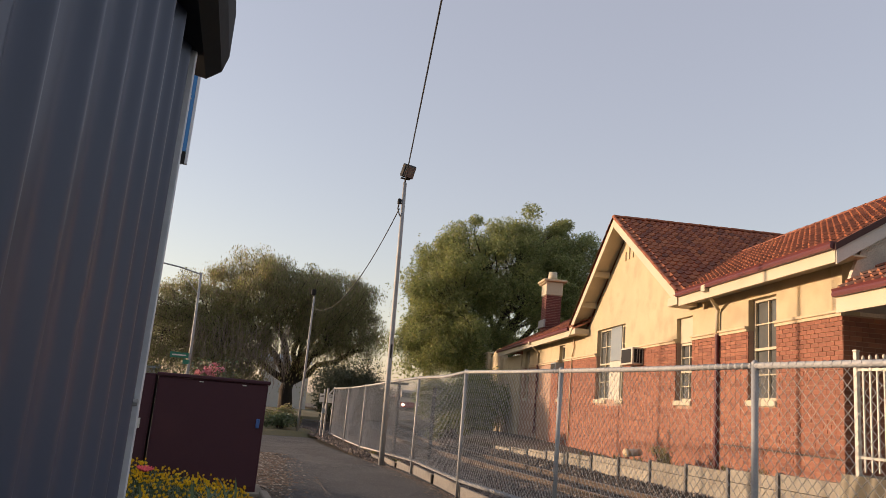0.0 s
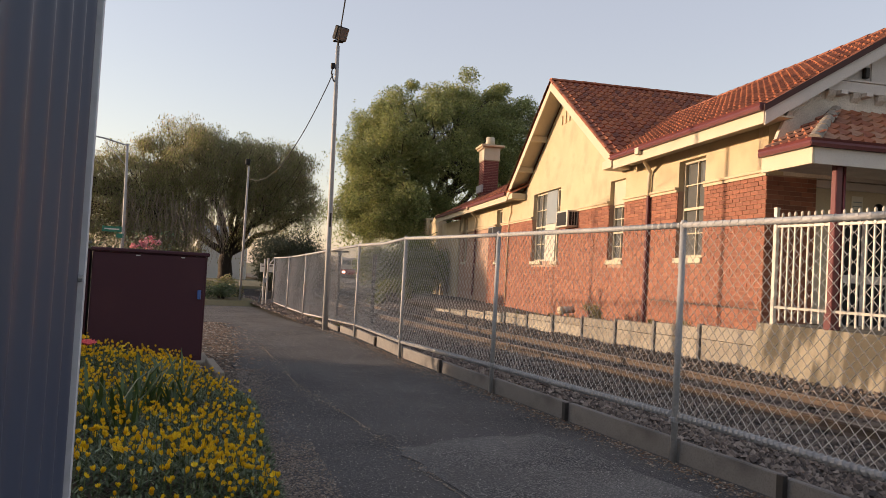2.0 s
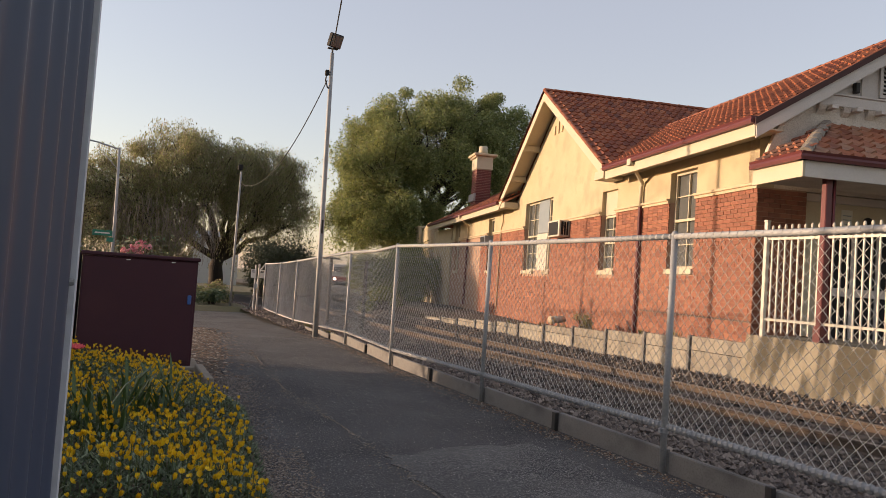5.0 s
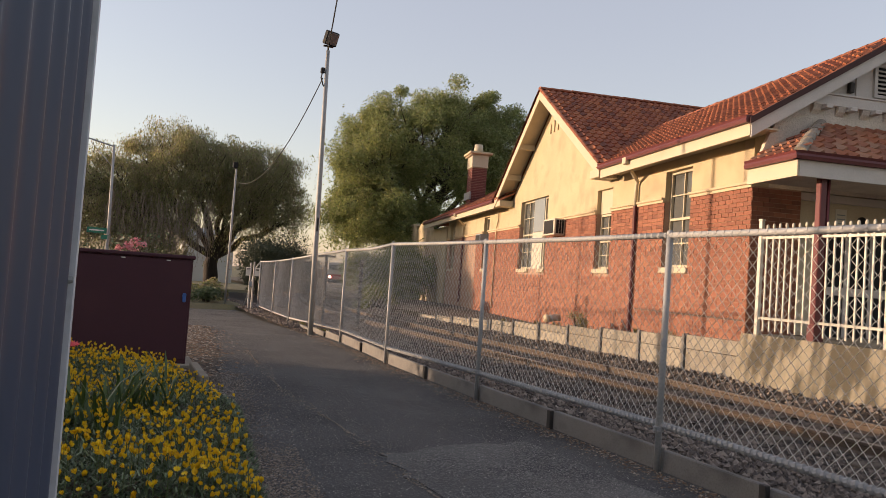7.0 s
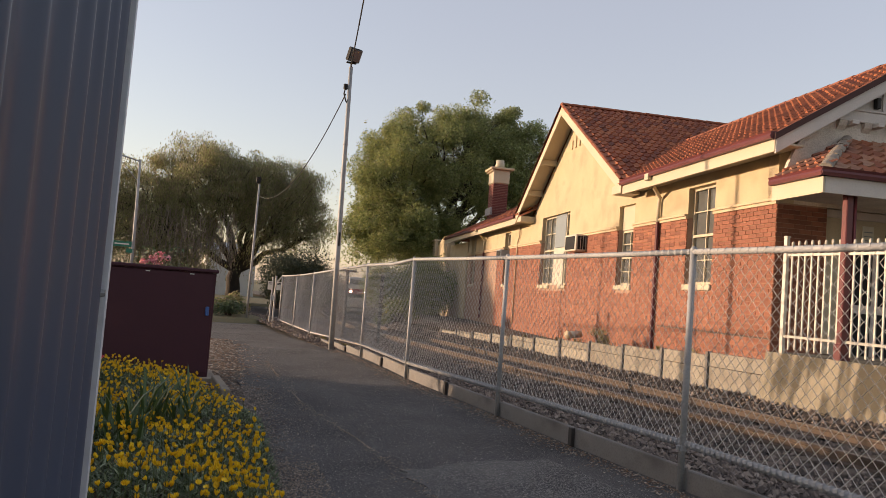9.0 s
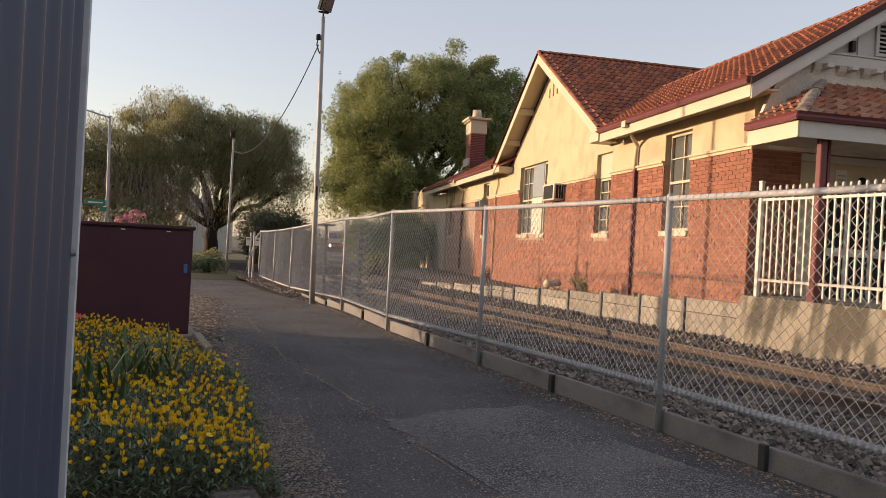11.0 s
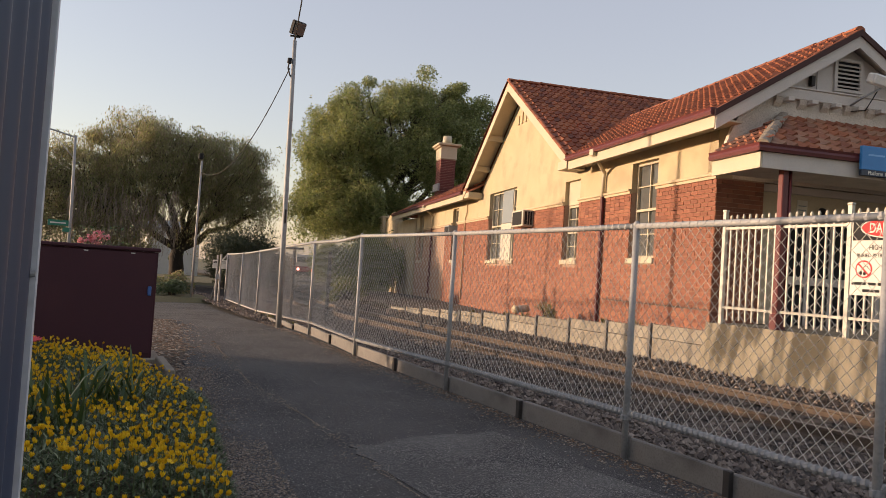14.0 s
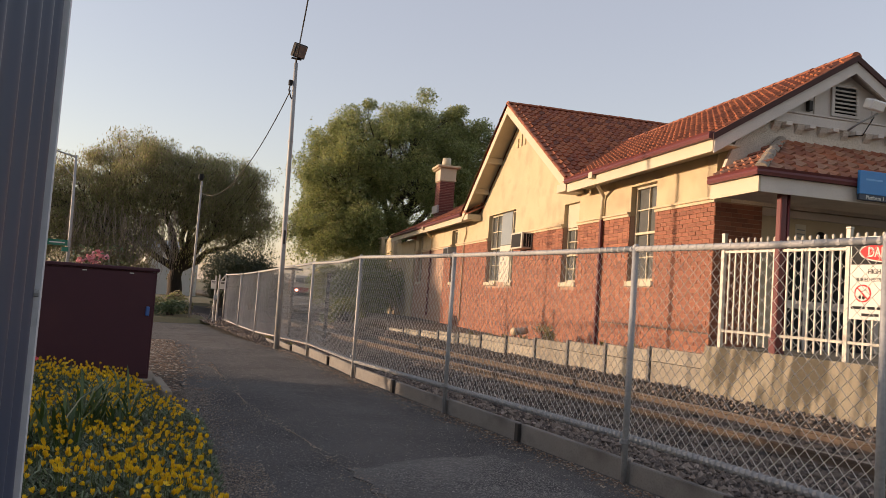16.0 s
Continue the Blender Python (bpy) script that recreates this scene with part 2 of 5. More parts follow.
struct("ground", sheet([-900, -60, -20, 3.95, 4.1, 10.3, 10.4, 20, 60, 900], [-900, -60, -9, -8, 30, 48, 49, 120, 900], lambda x, y: -0.46 if 4 < x < 10.35 and -8.5 < y < 48.5 else -0.24), DRYGRASS,
       "dry grassy earth ground reaching the horizon", "ground")


def path_left(y):
    """The left edge of the asphalt."""
    return 0.75 + 0.09 * (y - 4) if y < 8 else 1.15 + 0.11 * (y - 8) if y < 16 else 2.03 - 0.9 * max(0, y - 18)


def fall(y):
    """How far the path has dropped, far along it."""
    return -0.024 * min(9.2, max(0.0, y - 13.0)) if y > 14 else -0.012 * max(0.0, y - 12.0)


ys = [-8, -4, 0, 2, 3, 4, 5, 6, 7, 8, 9, 10, 11, 12, 13, 14, 15, 16, 17, 18, 19, 20, 21, 22, 23, 24, 25, 26.4]
bm = bmesh.new()
rows = []
for y in ys:
    l, r = path_left(max(y, 1.5)) + 0.05 * math.sin(y * 2.3), 4.02 + max(0, y - 11) * 0.055
    rows.append([bm.verts.new((l + (r - l) * k / 8, y, (0.006 * math.sin(k * 1.7 + y) if 0 < k < 8 else 0.0) + fall(y))) for k in range(9)])
for a, b in zip(rows, rows[1:]):
    for k in range(8):
        bm.faces.new((a[k], a[k + 1], b[k + 1], b[k]))
ext = bmesh.ops.extrude_face_region(bm, geom=list(bm.faces))
bmesh.ops.translate(bm, verts=[v for v in ext["geom"] if isinstance(v, bmesh.types.BMVert)], vec=(0, 0, -0.22))
struct("path", bm, ASPHALT, "worn dark asphalt footpath with faded patches", "path", smooth=False)

struct("verge", sheet(steps(-14, 2.2, 20), steps(-6, 26.3, 32), lambda x, y: -0.02 + 0.012 * math.sin(x * 3 + y * 2) + fall(y)), EARTH,
       "bare earth verge beside the asphalt path", "verge")
struct("crossing_road", box((-40, 33.6, -0.30), (3.9, 40.5, -0.20)), ASPHALT, "asphalt road crossing behind the path", "road")
struct("kerb_island", sheet(steps(-12, 4.3, 24), steps(26.4, 33.5, 14), lambda x, y: (-0.26 if y < 26.5 else -0.08) + 0.04 * math.sin(x * 1.3) * math.cos(y)), DRYGRASS,
       "raised strip of dry grass beyond the path", "verge")


def ballast_height(x, y):
    base = -0.11 - 0.265 * min(1, max(0, x - 4.6) / 2.2) + 0.30 * min(1, max(0, x - 9.5) / 0.6)
    return base + 0.02 * math.sin(5 * x + y) * math.cos(3.3 * y)


struct("ballast_bed", sheet(steps(4.02, 10.5, 40), steps(-6, 48, 160), ballast_height), BALLAST,
       "dark crushed-stone ballast under the railway track", "ballast")
struct("far_yard", sheet(steps(10.3, 60, 10), steps(20, 90, 12), lambda x, y: -0.08), EARTH, "bare ground behind the station building", "ground")


TRACK = [(-8, 8.15), (0, 8.08), (6, 8.05), (14, 8.05), (20, 8.0), (26, 7.95), (31, 8.1), (38, 9.0), (44, 10.3), (51, 12.8), (60, 16.4), (96, 29.0)]


def near_rail(y):
    """Where the nearer rail runs: it bends left past the platform, then right, far off."""
    t = lambda q: float(np.interp(q, [p[0] for p in TRACK], [p[1] for p in TRACK]))
    return sum(t(y + d) for d in (-2.4, -1.2, 0, 1.2, 2.4)) / 5


def track_point(y, off):
    """A point that far to the right of the nearer rail, and the track's heading there."""
    d = Vector((near_rail(y + 0.2) - near_rail(y - 0.2), 0.4)).normalized()
    return near_rail(y) + off * d.y, y - off * d.x, math.degrees(math.atan2(-d.x, d.y))


def rail(off):
    prof = [(-0.065, 0), (0.065, 0), (0.06, 0.018), (0.012, 0.032), (0.012, 0.105), (0.034, 0.115), (0.034, 0.146), (0.026, 0.152),
            (-0.026, 0.152), (-0.034, 0.146), (-0.034, 0.115), (-0.012, 0.105), (-0.012, 0.032), (-0.06, 0.018)]
    bm = bmesh.new()
    rings = []
    for y in steps(-6, 92, 150):
        rings.append([bm.verts.new((*track_point(y, off + px)[:2], -0.342 + pz)) for px, pz in prof])
    n = len(prof)
    for q, w in zip(rings, rings[1:]):
        for k in range(n):
            f = bm.faces.new((q[k], q[(k + 1) % n], w[(k + 1) % n], w[k]))
            f.material_index = 1 if k in (6, 7, 8) else 0
    return bm


track = thing("railway_track", "rusty steel railway track on weathered sleepers in ballast", "railway track")
for off in (0.0, 1.4):
    part("rail", rail(off), [RUST, RAILHEAD], track, "rusty rail with a worn bright head")
sleeper_mesh = mesh_of(box((-1.3, -0.12, -0.1), (1.3, 0.12, 0.1), 0.012), "sleeper", SLEEPER)
for i in range(95):
    y = -5.6 + i * 0.66
    x, yy, head = track_point(y, 0.7)
    piece("sleeper", sleeper_mesh, track, pose(x + random.uniform(-0.04, 0.04), yy, -0.44, 0, 0, head + random.uniform(-1, 1)))
struct("track_bed", sheet(steps(10.4, 40, 20), steps(48, 100, 24), lambda x, y: -0.22 + 0.02 * math.sin(3 * x + y)), EARTH, "stony ground round the far tracks", "ballast")

# asphalt repairs: thin overlays with a sandy seam between them
ASPHALT_B = mat("older_asphalt", (0.034, 0.0335, 0.034), (0.185, 0.177, 0.165), rough=0.92, scale=1.4, fine=80, bump=1.0, depth=0.014, crisp=(0.51, 0.56),
                stain=(0.045, 0.044, 0.044), stain_scale=0.7, stain_amount=0.6)


def overlay(name, outline, z, material, label):
    pts = []
    for (xa, ya), (xb, yb) in zip(outline, outline[1:] + outline[:1]):
        for k in range(6):
            t = k / 6
            pts.append((xa + (xb - xa) * t + random.uniform(-0.05, 0.05), ya + (yb - ya) * t + random.uniform(-0.06, 0.06)))
    struct(name, prism(pts, "z", z - 0.03, z), material, label, "path")


overlay("asphalt_overlay", [(2.12, -2), (3.7, -2), (3.62, 2.0), (3.3, 5.6), (1.94, 5.3), (1.92, 4.6)], 0.0075, ASPHALT_B, "paler older asphalt strip along the path")


# ---- chain-link fence along the path ----
POSTS = [(3.90, -0.5), (3.89, 2.56), (3.88, 4.56), (3.87, 7.62), (3.89, 10.77), (4.14, 14.1), (4.32, 17.2), (4.48, 20.3), (4.62, 23.3), (4.72, 26.4)]
TOPS = [1.785, 1.785, 1.785, 1.785, 1.81, 1.76, 1.69, 1.60, 1.53, 1.50]
FEET = [0.34, 0.34, 0.345, 0.30, 0.24, 0.22, 0.11, 0.0, -0.03, -0.03]
fence = thing("chain_link_fence", "galvanised chain-link fence with pipe posts and rails on a concrete plinth", "fence")


def chain_link(length, feet, tops, cell=0.042, r=0.0022):
    """Zigzag wires, woven, in the plane y = along, z = up, as three-sided rods; its foot and top follow the two rails."""
    verts, faces = [], []
    n, rows_ = int(length / cell), round((tops[0] - feet[0]) / cell)
    for i in range(n + 1):
        prev = None
        t = i / n
        z0, z1 = feet[0] + (feet[1] - feet[0]) * t - 0.03, tops[0] + (tops[1] - tops[0]) * t - 0.005
        for j in range(rows_ + 1):
            side = (i + j) % 2
            y = i * cell + (cell * 0.5 if side else -cell * 0.5)
            z = z0 + (z1 - z0) * j / rows_
            x = 0.003 * (1 if side else -1) + 0.012 * math.sin(y * 2.1 + z * 1.3)
            k = len(verts)
            verts += [(x + r, y - r * 0.6, z), (x - r, y - r * 0.6, z), (x, y + r * 1.2, z)]
            if prev is not None:
                faces += [(prev + a, prev + (a + 1) % 3, k + (a + 1) % 3, k + a) for a in range(3)]
            prev = k
    return verts, faces


def spiral_tie(parent, a, b, r, gap=0.05):
    """Short wire wraps that hold the mesh to a rail."""
    bm = bmesh.new()
    a, b = Vector(a), Vector(b)
    d = b - a
    n = max(2, int(d.length / gap))
    q = d.to_track_quat("Z", "Y").to_matrix().to_4x4()
    for i in range(n):
        p = a + d * ((i + 0.5) / n)
        bmesh.ops.create_cone(bm, cap_ends=True, segments=8, radius1=r, radius2=r, depth=0.026, matrix=Matrix.Translation(p) @ q @ pose(0, 0, 0, 18, 0, 0))
    tagged(part("tie_wires", bm, GALV, parent), kind="stuff")


for (x, y), top in zip(POSTS, TOPS):
    bm = tube([(x, y, -0.12 + fall(y)), (x, y, top + 0.015)], 0.025, sides=12)
    bmesh.ops.create_uvsphere(bm, u_segments=10, v_segments=5, radius=0.028, matrix=pose(x, y, top + 0.015))
    part("post", bm, GALV, fence, smooth=True)
    bm = tube([(x, y, 0.30 + fall(y) * 1.5), (x, y, 0.335 + fall(y) * 1.5)], 0.036, sides=12)
    box_into(bm, (x - 0.05, y - 0.012, 0.30 + fall(y) * 1.5), (x - 0.028, y + 0.012, 0.335 + fall(y) * 1.5), 0.003)
    part("clamp", bm, GALV, fence, "bolted steel clamp")
for b, ((xa, ya), (xb, yb)) in enumerate(zip(POSTS, POSTS[1:])):
    ta, tb, fa, fb = TOPS[b], TOPS[b + 1], FEET[b], FEET[b + 1]
    sag = 0.035 if b == 4 else 0.004
    bar = [(xa, ya, ta), (xa + (xb - xa) * 0.4, ya + (yb - ya) * 0.4, ta + (tb - ta) * 0.4 - sag), (xb, yb, tb)]
    part("top_rail", tube(bar, 0.023, sides=10), GALV, fence, smooth=True)
    part("bottom_rail", tube([(xa + 0.02, ya, fa), (xb + 0.02, yb, fb)], 0.021, sides=10), GALV, fence, smooth=True)
    if ya < 15:
        spiral_tie(fence, bar[0], bar[1], 0.0246, 0.075)
        spiral_tie(fence, bar[1], bar[2], 0.0246, 0.075)
        spiral_tie(fence, (xa + 0.02, ya, fa), (xb + 0.02, yb, fb), 0.029)
    if yb > 3:
        d = Vector((xb - xa, yb - ya))
        v, f = chain_link(d.length, (fa, fb), (ta, tb))
        ob = raw_mesh("chain_link_mesh", v, f, WIRE)
        ob.parent = fence
        ob.matrix_local = pose(xa + 0.028, ya, 0, 0, 0, -math.degrees(math.atan2(d.x, d.y)))
    # two concrete boards a bay, each held by a steel stub
    for k in range(2):
        t0, t1 = k / 2, (k + 1) / 2
        p, q = Vector((xa + (xb - xa) * t0, ya + (yb - ya) * t0)), Vector((xa + (xb - xa) * t1, ya + (yb - ya) * t1))
        L = (q - p).length
        low = fall((p.y + q.y) / 2) * 1.7
        ob = part("plinth_board", box((0.035, 0.02, -0.2), (0.085, L - 0.02, 0.165 + 0.012 * random.uniform(-1, 1)), 0.008), PLINTH_CONC, fence)
        ob.matrix_local = pose(p.x, p.y, low, 0, random.uniform(-1.5, 1.5), -math.degrees(math.atan2(q.x - p.x, q.y - p.y)))
        if k:
            part("steel_stub", box((p.x - 0.008, p.y - 0.028, -0.2 + low), (p.x + 0.034, p.y + 0.028, 0.17 + low), 0.004), DARKSTEEL, fence)

part("end_brace", tube([(4.72, 26.4, 1.50), (4.60, 26.55, 1.30), (4.30, 26.9, -0.25)], 0.026), GALV, fence, smooth=True)

# ---- platform edge wall and white picket fence ----
PLAT_Z = 0.76
bm = prism([(10.06, -0.5), (10.06, -0.2), (10.24, PLAT_Z), (26, PLAT_Z), (26, -0.5)], "y", -8, 10.05)
struct("platform", bm, PLATFORM_CONC, "stained concrete railway platform with a battered edge wall", "platform")

picket_fence = thing("picket_fence", "white-painted steel picket fence along the platform edge", "fence")
tip = bmesh.new()
box_into(tip, (-0.0125, -0.0125, 0.83), (0.0125, 0.0125, 2.585))
bmesh.ops.create_uvsphere(tip, u_segments=8, v_segments=6, radius=0.036, matrix=pose(0, 0, 2.63) @ Matrix.Diagonal((0.7, 0.7, 1.35, 1)))
picket_mesh = mesh_of(tip, "picket", WHITE)
PX = 10.32
post_ys = [9.78 - 2.4 * i for i in range(6)]
for y in post_ys:
    bm = box((PX - 0.035, y - 0.035, PLAT_Z - 0.04), (PX + 0.035, y + 0.035, 2.74), 0.004)
    box_into(bm, (PX - 0.042, y - 0.042, 2.74), (PX + 0.042, y + 0.042, 2.77), 0.004)
    part("post", bm, WHITE, picket_fence)
for y in post_ys[:-1]:
    for z in (1.05, 2.44):
        part("rail", box((PX - 0.02, y - 2.365, z - 0.022), (PX + 0.02, y - 0.035, z + 0.022), 0.003), WHITE, picket_fence)
    for k in range(1, 18):
        piece("picket", picket_mesh, picket_fence, pose(PX, y - 2.4 * k / 18, random.uniform(-0.008, 0.008), 0, 0, 0))

# ---- concrete block retaining wall at the foot of the building ----
block_wall = thing("block_wall", "low retaining wall of concrete panels between short posts", "wall")
y = 10.08
while y < 25:
    L = 1.35 if y > 11 else 1.45
    top = 0.60 - 0.04 * (y - 10.1)
    for z0, z1 in ((-0.35, top * 0.55), (top * 0.55 + 0.008, top)):
        part("panel", box((10.26, y, z0), (10.36, y + L - 0.09, z1), 0.008), BLOCK, block_wall)
    part("post", box((10.22, y + L - 0.08, -0.35), (10.36, y + L - 0.01, top + 0.012), 0.006), PLINTH_CONC, block_wall)
    y += L
struct("bank", sheet(steps(10.34, 16, 10), steps(10.06, 46, 30), lambda x, y: 0.56 - 0.04 * (min(y, 22) - 10.1)), EARTH,
       "bare earth bank at the foot of the brick wall", "ground")


# ---- station building, in its own axes: x across, y along, z up ----
N0, U0, EAVE, G0, G1, GA = 8.30, 12.42, 4.40, 18.18, 28.27, 23.48
station = thing("station_building", "brick and cream-rendered station building with terracotta tiled gable roofs", "building", m=HOUSE)


def wall_with_openings(u0, u1, z0, z1, openings, n0, n1):
    """A wall along y from u0 to u1 with rectangular holes (u0, u1, z0, z1), as joined boxes."""
    bm = bmesh.new()
    cuts = sorted({u0, u1, *[o[0] for o in openings], *[o[1] for o in openings]})
    for a, b in zip(cuts, cuts[1:]):
        hole = [o for o in openings if o[0] <= a and o[1] >= b]
        z = z0
        for o in sorted(hole, key=lambda o: o[2]):
            if o[2] > z + 1e-4:
                box_into(bm, (n0, a, z), (n1, b, min(o[2], z1)))
            z = max(z, o[3])
        if z < z1 - 1e-4:
            box_into(bm, (n0, a, z), (n1, b, z1))
    bmesh.ops.remove_doubles(bm, verts=bm.verts, dist=0.0005)
    return bm


DADO = 3.46
W1, W3, W2 = (14.58, 15.72, 1.95, 4.12), (18.56, 19.56, 1.92, 4.09), (23.62, 26.55, 1.92, 4.36)
WA, WB = (30.9, 31.8, 1.92, 4.15), (37.6, 38.6, 1.92, 4.25)
OPEN = [W1, W3, W2, WA, WB]
low = [(a, b, c, min(d, DADO)) for a, b, c, d in OPEN]
high = [(a, b, DADO, d) for a, b, c, d in OPEN]
part("brick_wall", wall_with_openings(U0, 39.3, -0.3, DADO, low, N0 + 0.02, N0 + 0.34), MORTAR, station, "red brick lower wall")
part("rendered_wall", wall_with_openings(U0, 39.3, DADO, 4.62, high, N0 + 0.01, N0 + 0.34), RENDERED, station, "cream rendered upper wall")
part("gable_wall", prism([(G0 + 0.6, 4.62), (G1 - 0.6, 4.62), (GA, 7.55)], "x", N0 + 0.01, N0 + 0.34), RENDERED, station, "cream rendered gable")
for a, b in ((U0 - 0.03, W1[0]), (W1[1], W3[0]), (W3[1], W2[0]), (W2[1], WA[0]), (WA[1], WB[0]), (WB[1], 39.3)):
    bm = box((N0 - 0.04, a, DADO - 0.03), (N0 + 0.03, b, DADO + 0.03), 0.006)
    box_into(bm, (N0 - 0.075, a, DADO + 0.03), (N0 + 0.03, b, DADO + 0.085), 0.01)
    part("moulding", bm, MOULDING, station, "cream dado moulding")
# end wall under the verandah
part("end_wall", box((N0 + 0.34, U0, 0.3), (9.33, U0 + 0.3, DADO)), MORTAR, station)
part("verandah_wall", box((9.33, U0 + 0.12, PLAT_Z), (18, U0 + 0.3, DADO)), CREAM, station, "cream painted verandah wall")
part("gable_end", prism([(N0 + 0.01, DADO), (N0 + 0.01, 4.42), (10.71, 5.98), (13.4, 4.42), (18, 4.42), (18, DADO)], "y", U0 + 0.01, U0 + 0.3), ROUGHCAST, station, "roughcast gable end")
part("back_wall", box((18, U0, -0.3), (18.3, 39.3, 4.5)), MORTAR, station)
part("far_wall", box((N0 + 0.34, 39.0, -0.3), (18, 39.3, 4.5)), MORTAR, station)


def roof_slab(corners, thick=0.08):
    """A sloping slab from its corners, which run round its upper face."""
    bm = bmesh.new()
    top = [bm.verts.new(c) for c in corners]
    bot = [bm.verts.new((c[0], c[1], c[2] - thick)) for c in corners]
    n = len(top)
    bm.faces.new(top)
    bm.faces.new(bot[::-1])
    for i in range(n):
        bm.faces.new((top[i], bot[i], bot[(i + 1) % n], top[(i + 1) % n]))
    return bm


OV, ZE, ZR, ZG, NR = 7.75, 4.50, 6.36, 7.80, 10.71
part("roof_slope", roof_slab([(OV, U0 - 0.7, ZE), (OV, G0 + 0.1, ZE), (NR, 21.2, ZR), (NR, U0 - 0.7, ZR)]), TILE_SOFT, station, "terracotta tiled roof slope")
part("roof_slope", roof_slab([(NR, U0 - 0.7, ZR), (NR, 21.2, ZR), (13.7, G0, ZE), (13.7, U0 - 0.7, ZE)]), TILE_SOFT, station)
part("roof_slope", roof_slab([(OV - 0.02, G0, 4.60), (18.5, G0, 4.60), (18.5, GA, ZG), (OV - 0.02, GA, ZG)]), TILE_SOFT, station)
part("roof_slope", roof_slab([(OV - 0.02, GA, ZG), (18.5, GA, ZG), (18.5, G1, 4.60), (OV - 0.02, G1, 4.60)]), TILE_SOFT, station)
part("roof_slope", roof_slab([(OV, G1 - 0.6, 4.55), (OV, 43.6, 4.55), (12.2, 39, 7.0), (12.2, G1 - 3.0, 7.0)]), TILE_SOFT, station)
part("roof_slope", roof_slab([(OV, 43.6, 4.55), (16.7, 43.6, 4.55), (12.2, 39, 7.0)]), TILE_SOFT, station)


# ---- ribbed steel shed close beside the camera ----
shed = thing("metal_shed", "blue-grey ribbed steel shed with pale corner trim", "shed", m=pose(-0.032, 0.8, 0, 0, 0, -3.0))


def ribbed_sheet(length, z0, z1, pitch=0.0775, deep=0.0095):
    """A corrugated wall sheet from y = 0 back to y = -length; its waves stand out to +x."""
    prof = []
    for k in range(1025):
        y = length * k / 1024
        wave = 0.5 + 0.5 * math.cos(2 * math.pi * (y - 0.084) / pitch)
        prof.append((y, deep * (wave ** 4 - 1) + (0.0025 if 0.50 < y < 0.575 else 0.0)))
    bm = bmesh.new()
    zs = [z0, z1]
    front = [[bm.verts.new((x, -yy, z)) for z in zs] for yy, x in prof]
    back = [[bm.verts.new((-0.05, -yy, z)) for z in zs] for yy, x in (prof[0], prof[-1])]
    for a, b in zip(front, front[1:]):
        bm.faces.new((a[0], b[0], b[1], a[1]))
    bm.faces.new((back[0][0], front[0][0], front[0][1], back[0][1]))
    bm.faces.new((front[-1][0], back[1][0], back[1][1], front[-1][1]))
    bm.faces.new((back[1][0], back[0][0], back[0][1], back[1][1]))
    return bm


part("wall_sheet", ribbed_sheet(2.6, -0.05, 1.72), SHEET, shed, "blue-grey corrugated steel sheet", smooth=True)
part("corner_trim", box((-0.05, 0.0, -0.05), (0.0055, 0.008, 1.70), 0.001), EDGETRIM, shed, "pale folded corner trim")
part("front_wall", box((-1.6, -0.03, -0.05), (-0.05, 0.004, 1.72)), SHEET, shed)
part("back_wall", box((-1.6, -2.6, -0.05), (-0.05, -2.57, 1.72)), SHEET, shed)
part("far_wall", box((-1.63, -2.6, -0.05), (-1.6, 0.004, 1.72)), SHEET, shed)
part("roof", roof_slab([(0.03, 0.09, 1.76), (0.03, -2.7, 1.76), (-1.7, -2.7, 1.98), (-1.7, 0.09, 1.98)], 0.02), SHEET, shed)
part("gutter", prism([(-0.03, 1.755), (-0.03, 1.675), (0.012, 1.668), (0.028, 1.68), (0.034, 1.70), (0.034, 1.755)], "y", -2.7, 0.07), BLACK, shed, "black box gutter")
for i, (y, z) in enumerate([(-0.30, 1.62), (-0.005, 1.30), (-0.005, 0.62), (-0.005, 0.95)]):
    bm = bmesh.new()
    bmesh.ops.create_cone(bm, cap_ends=True, segments=8, radius1=0.004, radius2=0.003, depth=0.004, matrix=pose(0.002, y, z, 0, 90, 0))
    part("screw", bm, GALV, shed)
name_sign = thing("station_sign", "blue sign with white lettering and a black lower strip", "sign", m=pose(-0.288, 6.0, 0))
part("face", box((-1.2, 0.0, 3.07), (0.0, 0.03, 4.3), 0.003), BLUE, name_sign)
part("edge_strip", box((0.001, -0.002, 2.97), (0.022, 0.032, 4.3), 0.002), EDGETRIM, name_sign, "pale edge strip")
part("lower_strip", box((-1.2, -0.002, 2.97), (0.0, 0.03, 3.069), 0.002), BLACK, name_sign, "black lower strip")
for x in (-1.05, -0.55):
    part("post", tube([(x, 0.06, -0.1), (x, 0.06, 4.2)], 0.028), GALV, name_sign, smooth=True)
for text, z in (("ort", 3.50), ("on", 3.40)):
    cu = bpy.data.curves.new("lettering", "FONT")
    cu.body, cu.size, cu.align_x, cu.extrude = text, 0.10, "RIGHT", 0.001
    cu.materials.append(SIGNWHITE)
    ob = new("lettering", cu)
    ob.parent = name_sign
    ob.matrix_local = pose(-0.02, -0.003, z, 90, 0, 0)
bm = bmesh.new()
bmesh.ops.create_cone(bm, cap_ends=True, segments=18, radius1=0.032, radius2=0.032, depth=0.006, matrix=pose(-0.075, -0.006, 3.02, 90, 0, 0))
part("roundel", bm, SIGNWHITE, name_sign, "small white roundel")
bm = bmesh.new()
bmesh.ops.create_cone(bm, cap_ends=True, segments=14, radius1=0.015, radius2=0.015, depth=0.006, matrix=pose(-0.075, -0.011, 3.02, 90, 0, 0))
part("roundel_centre", bm, INK, name_sign)

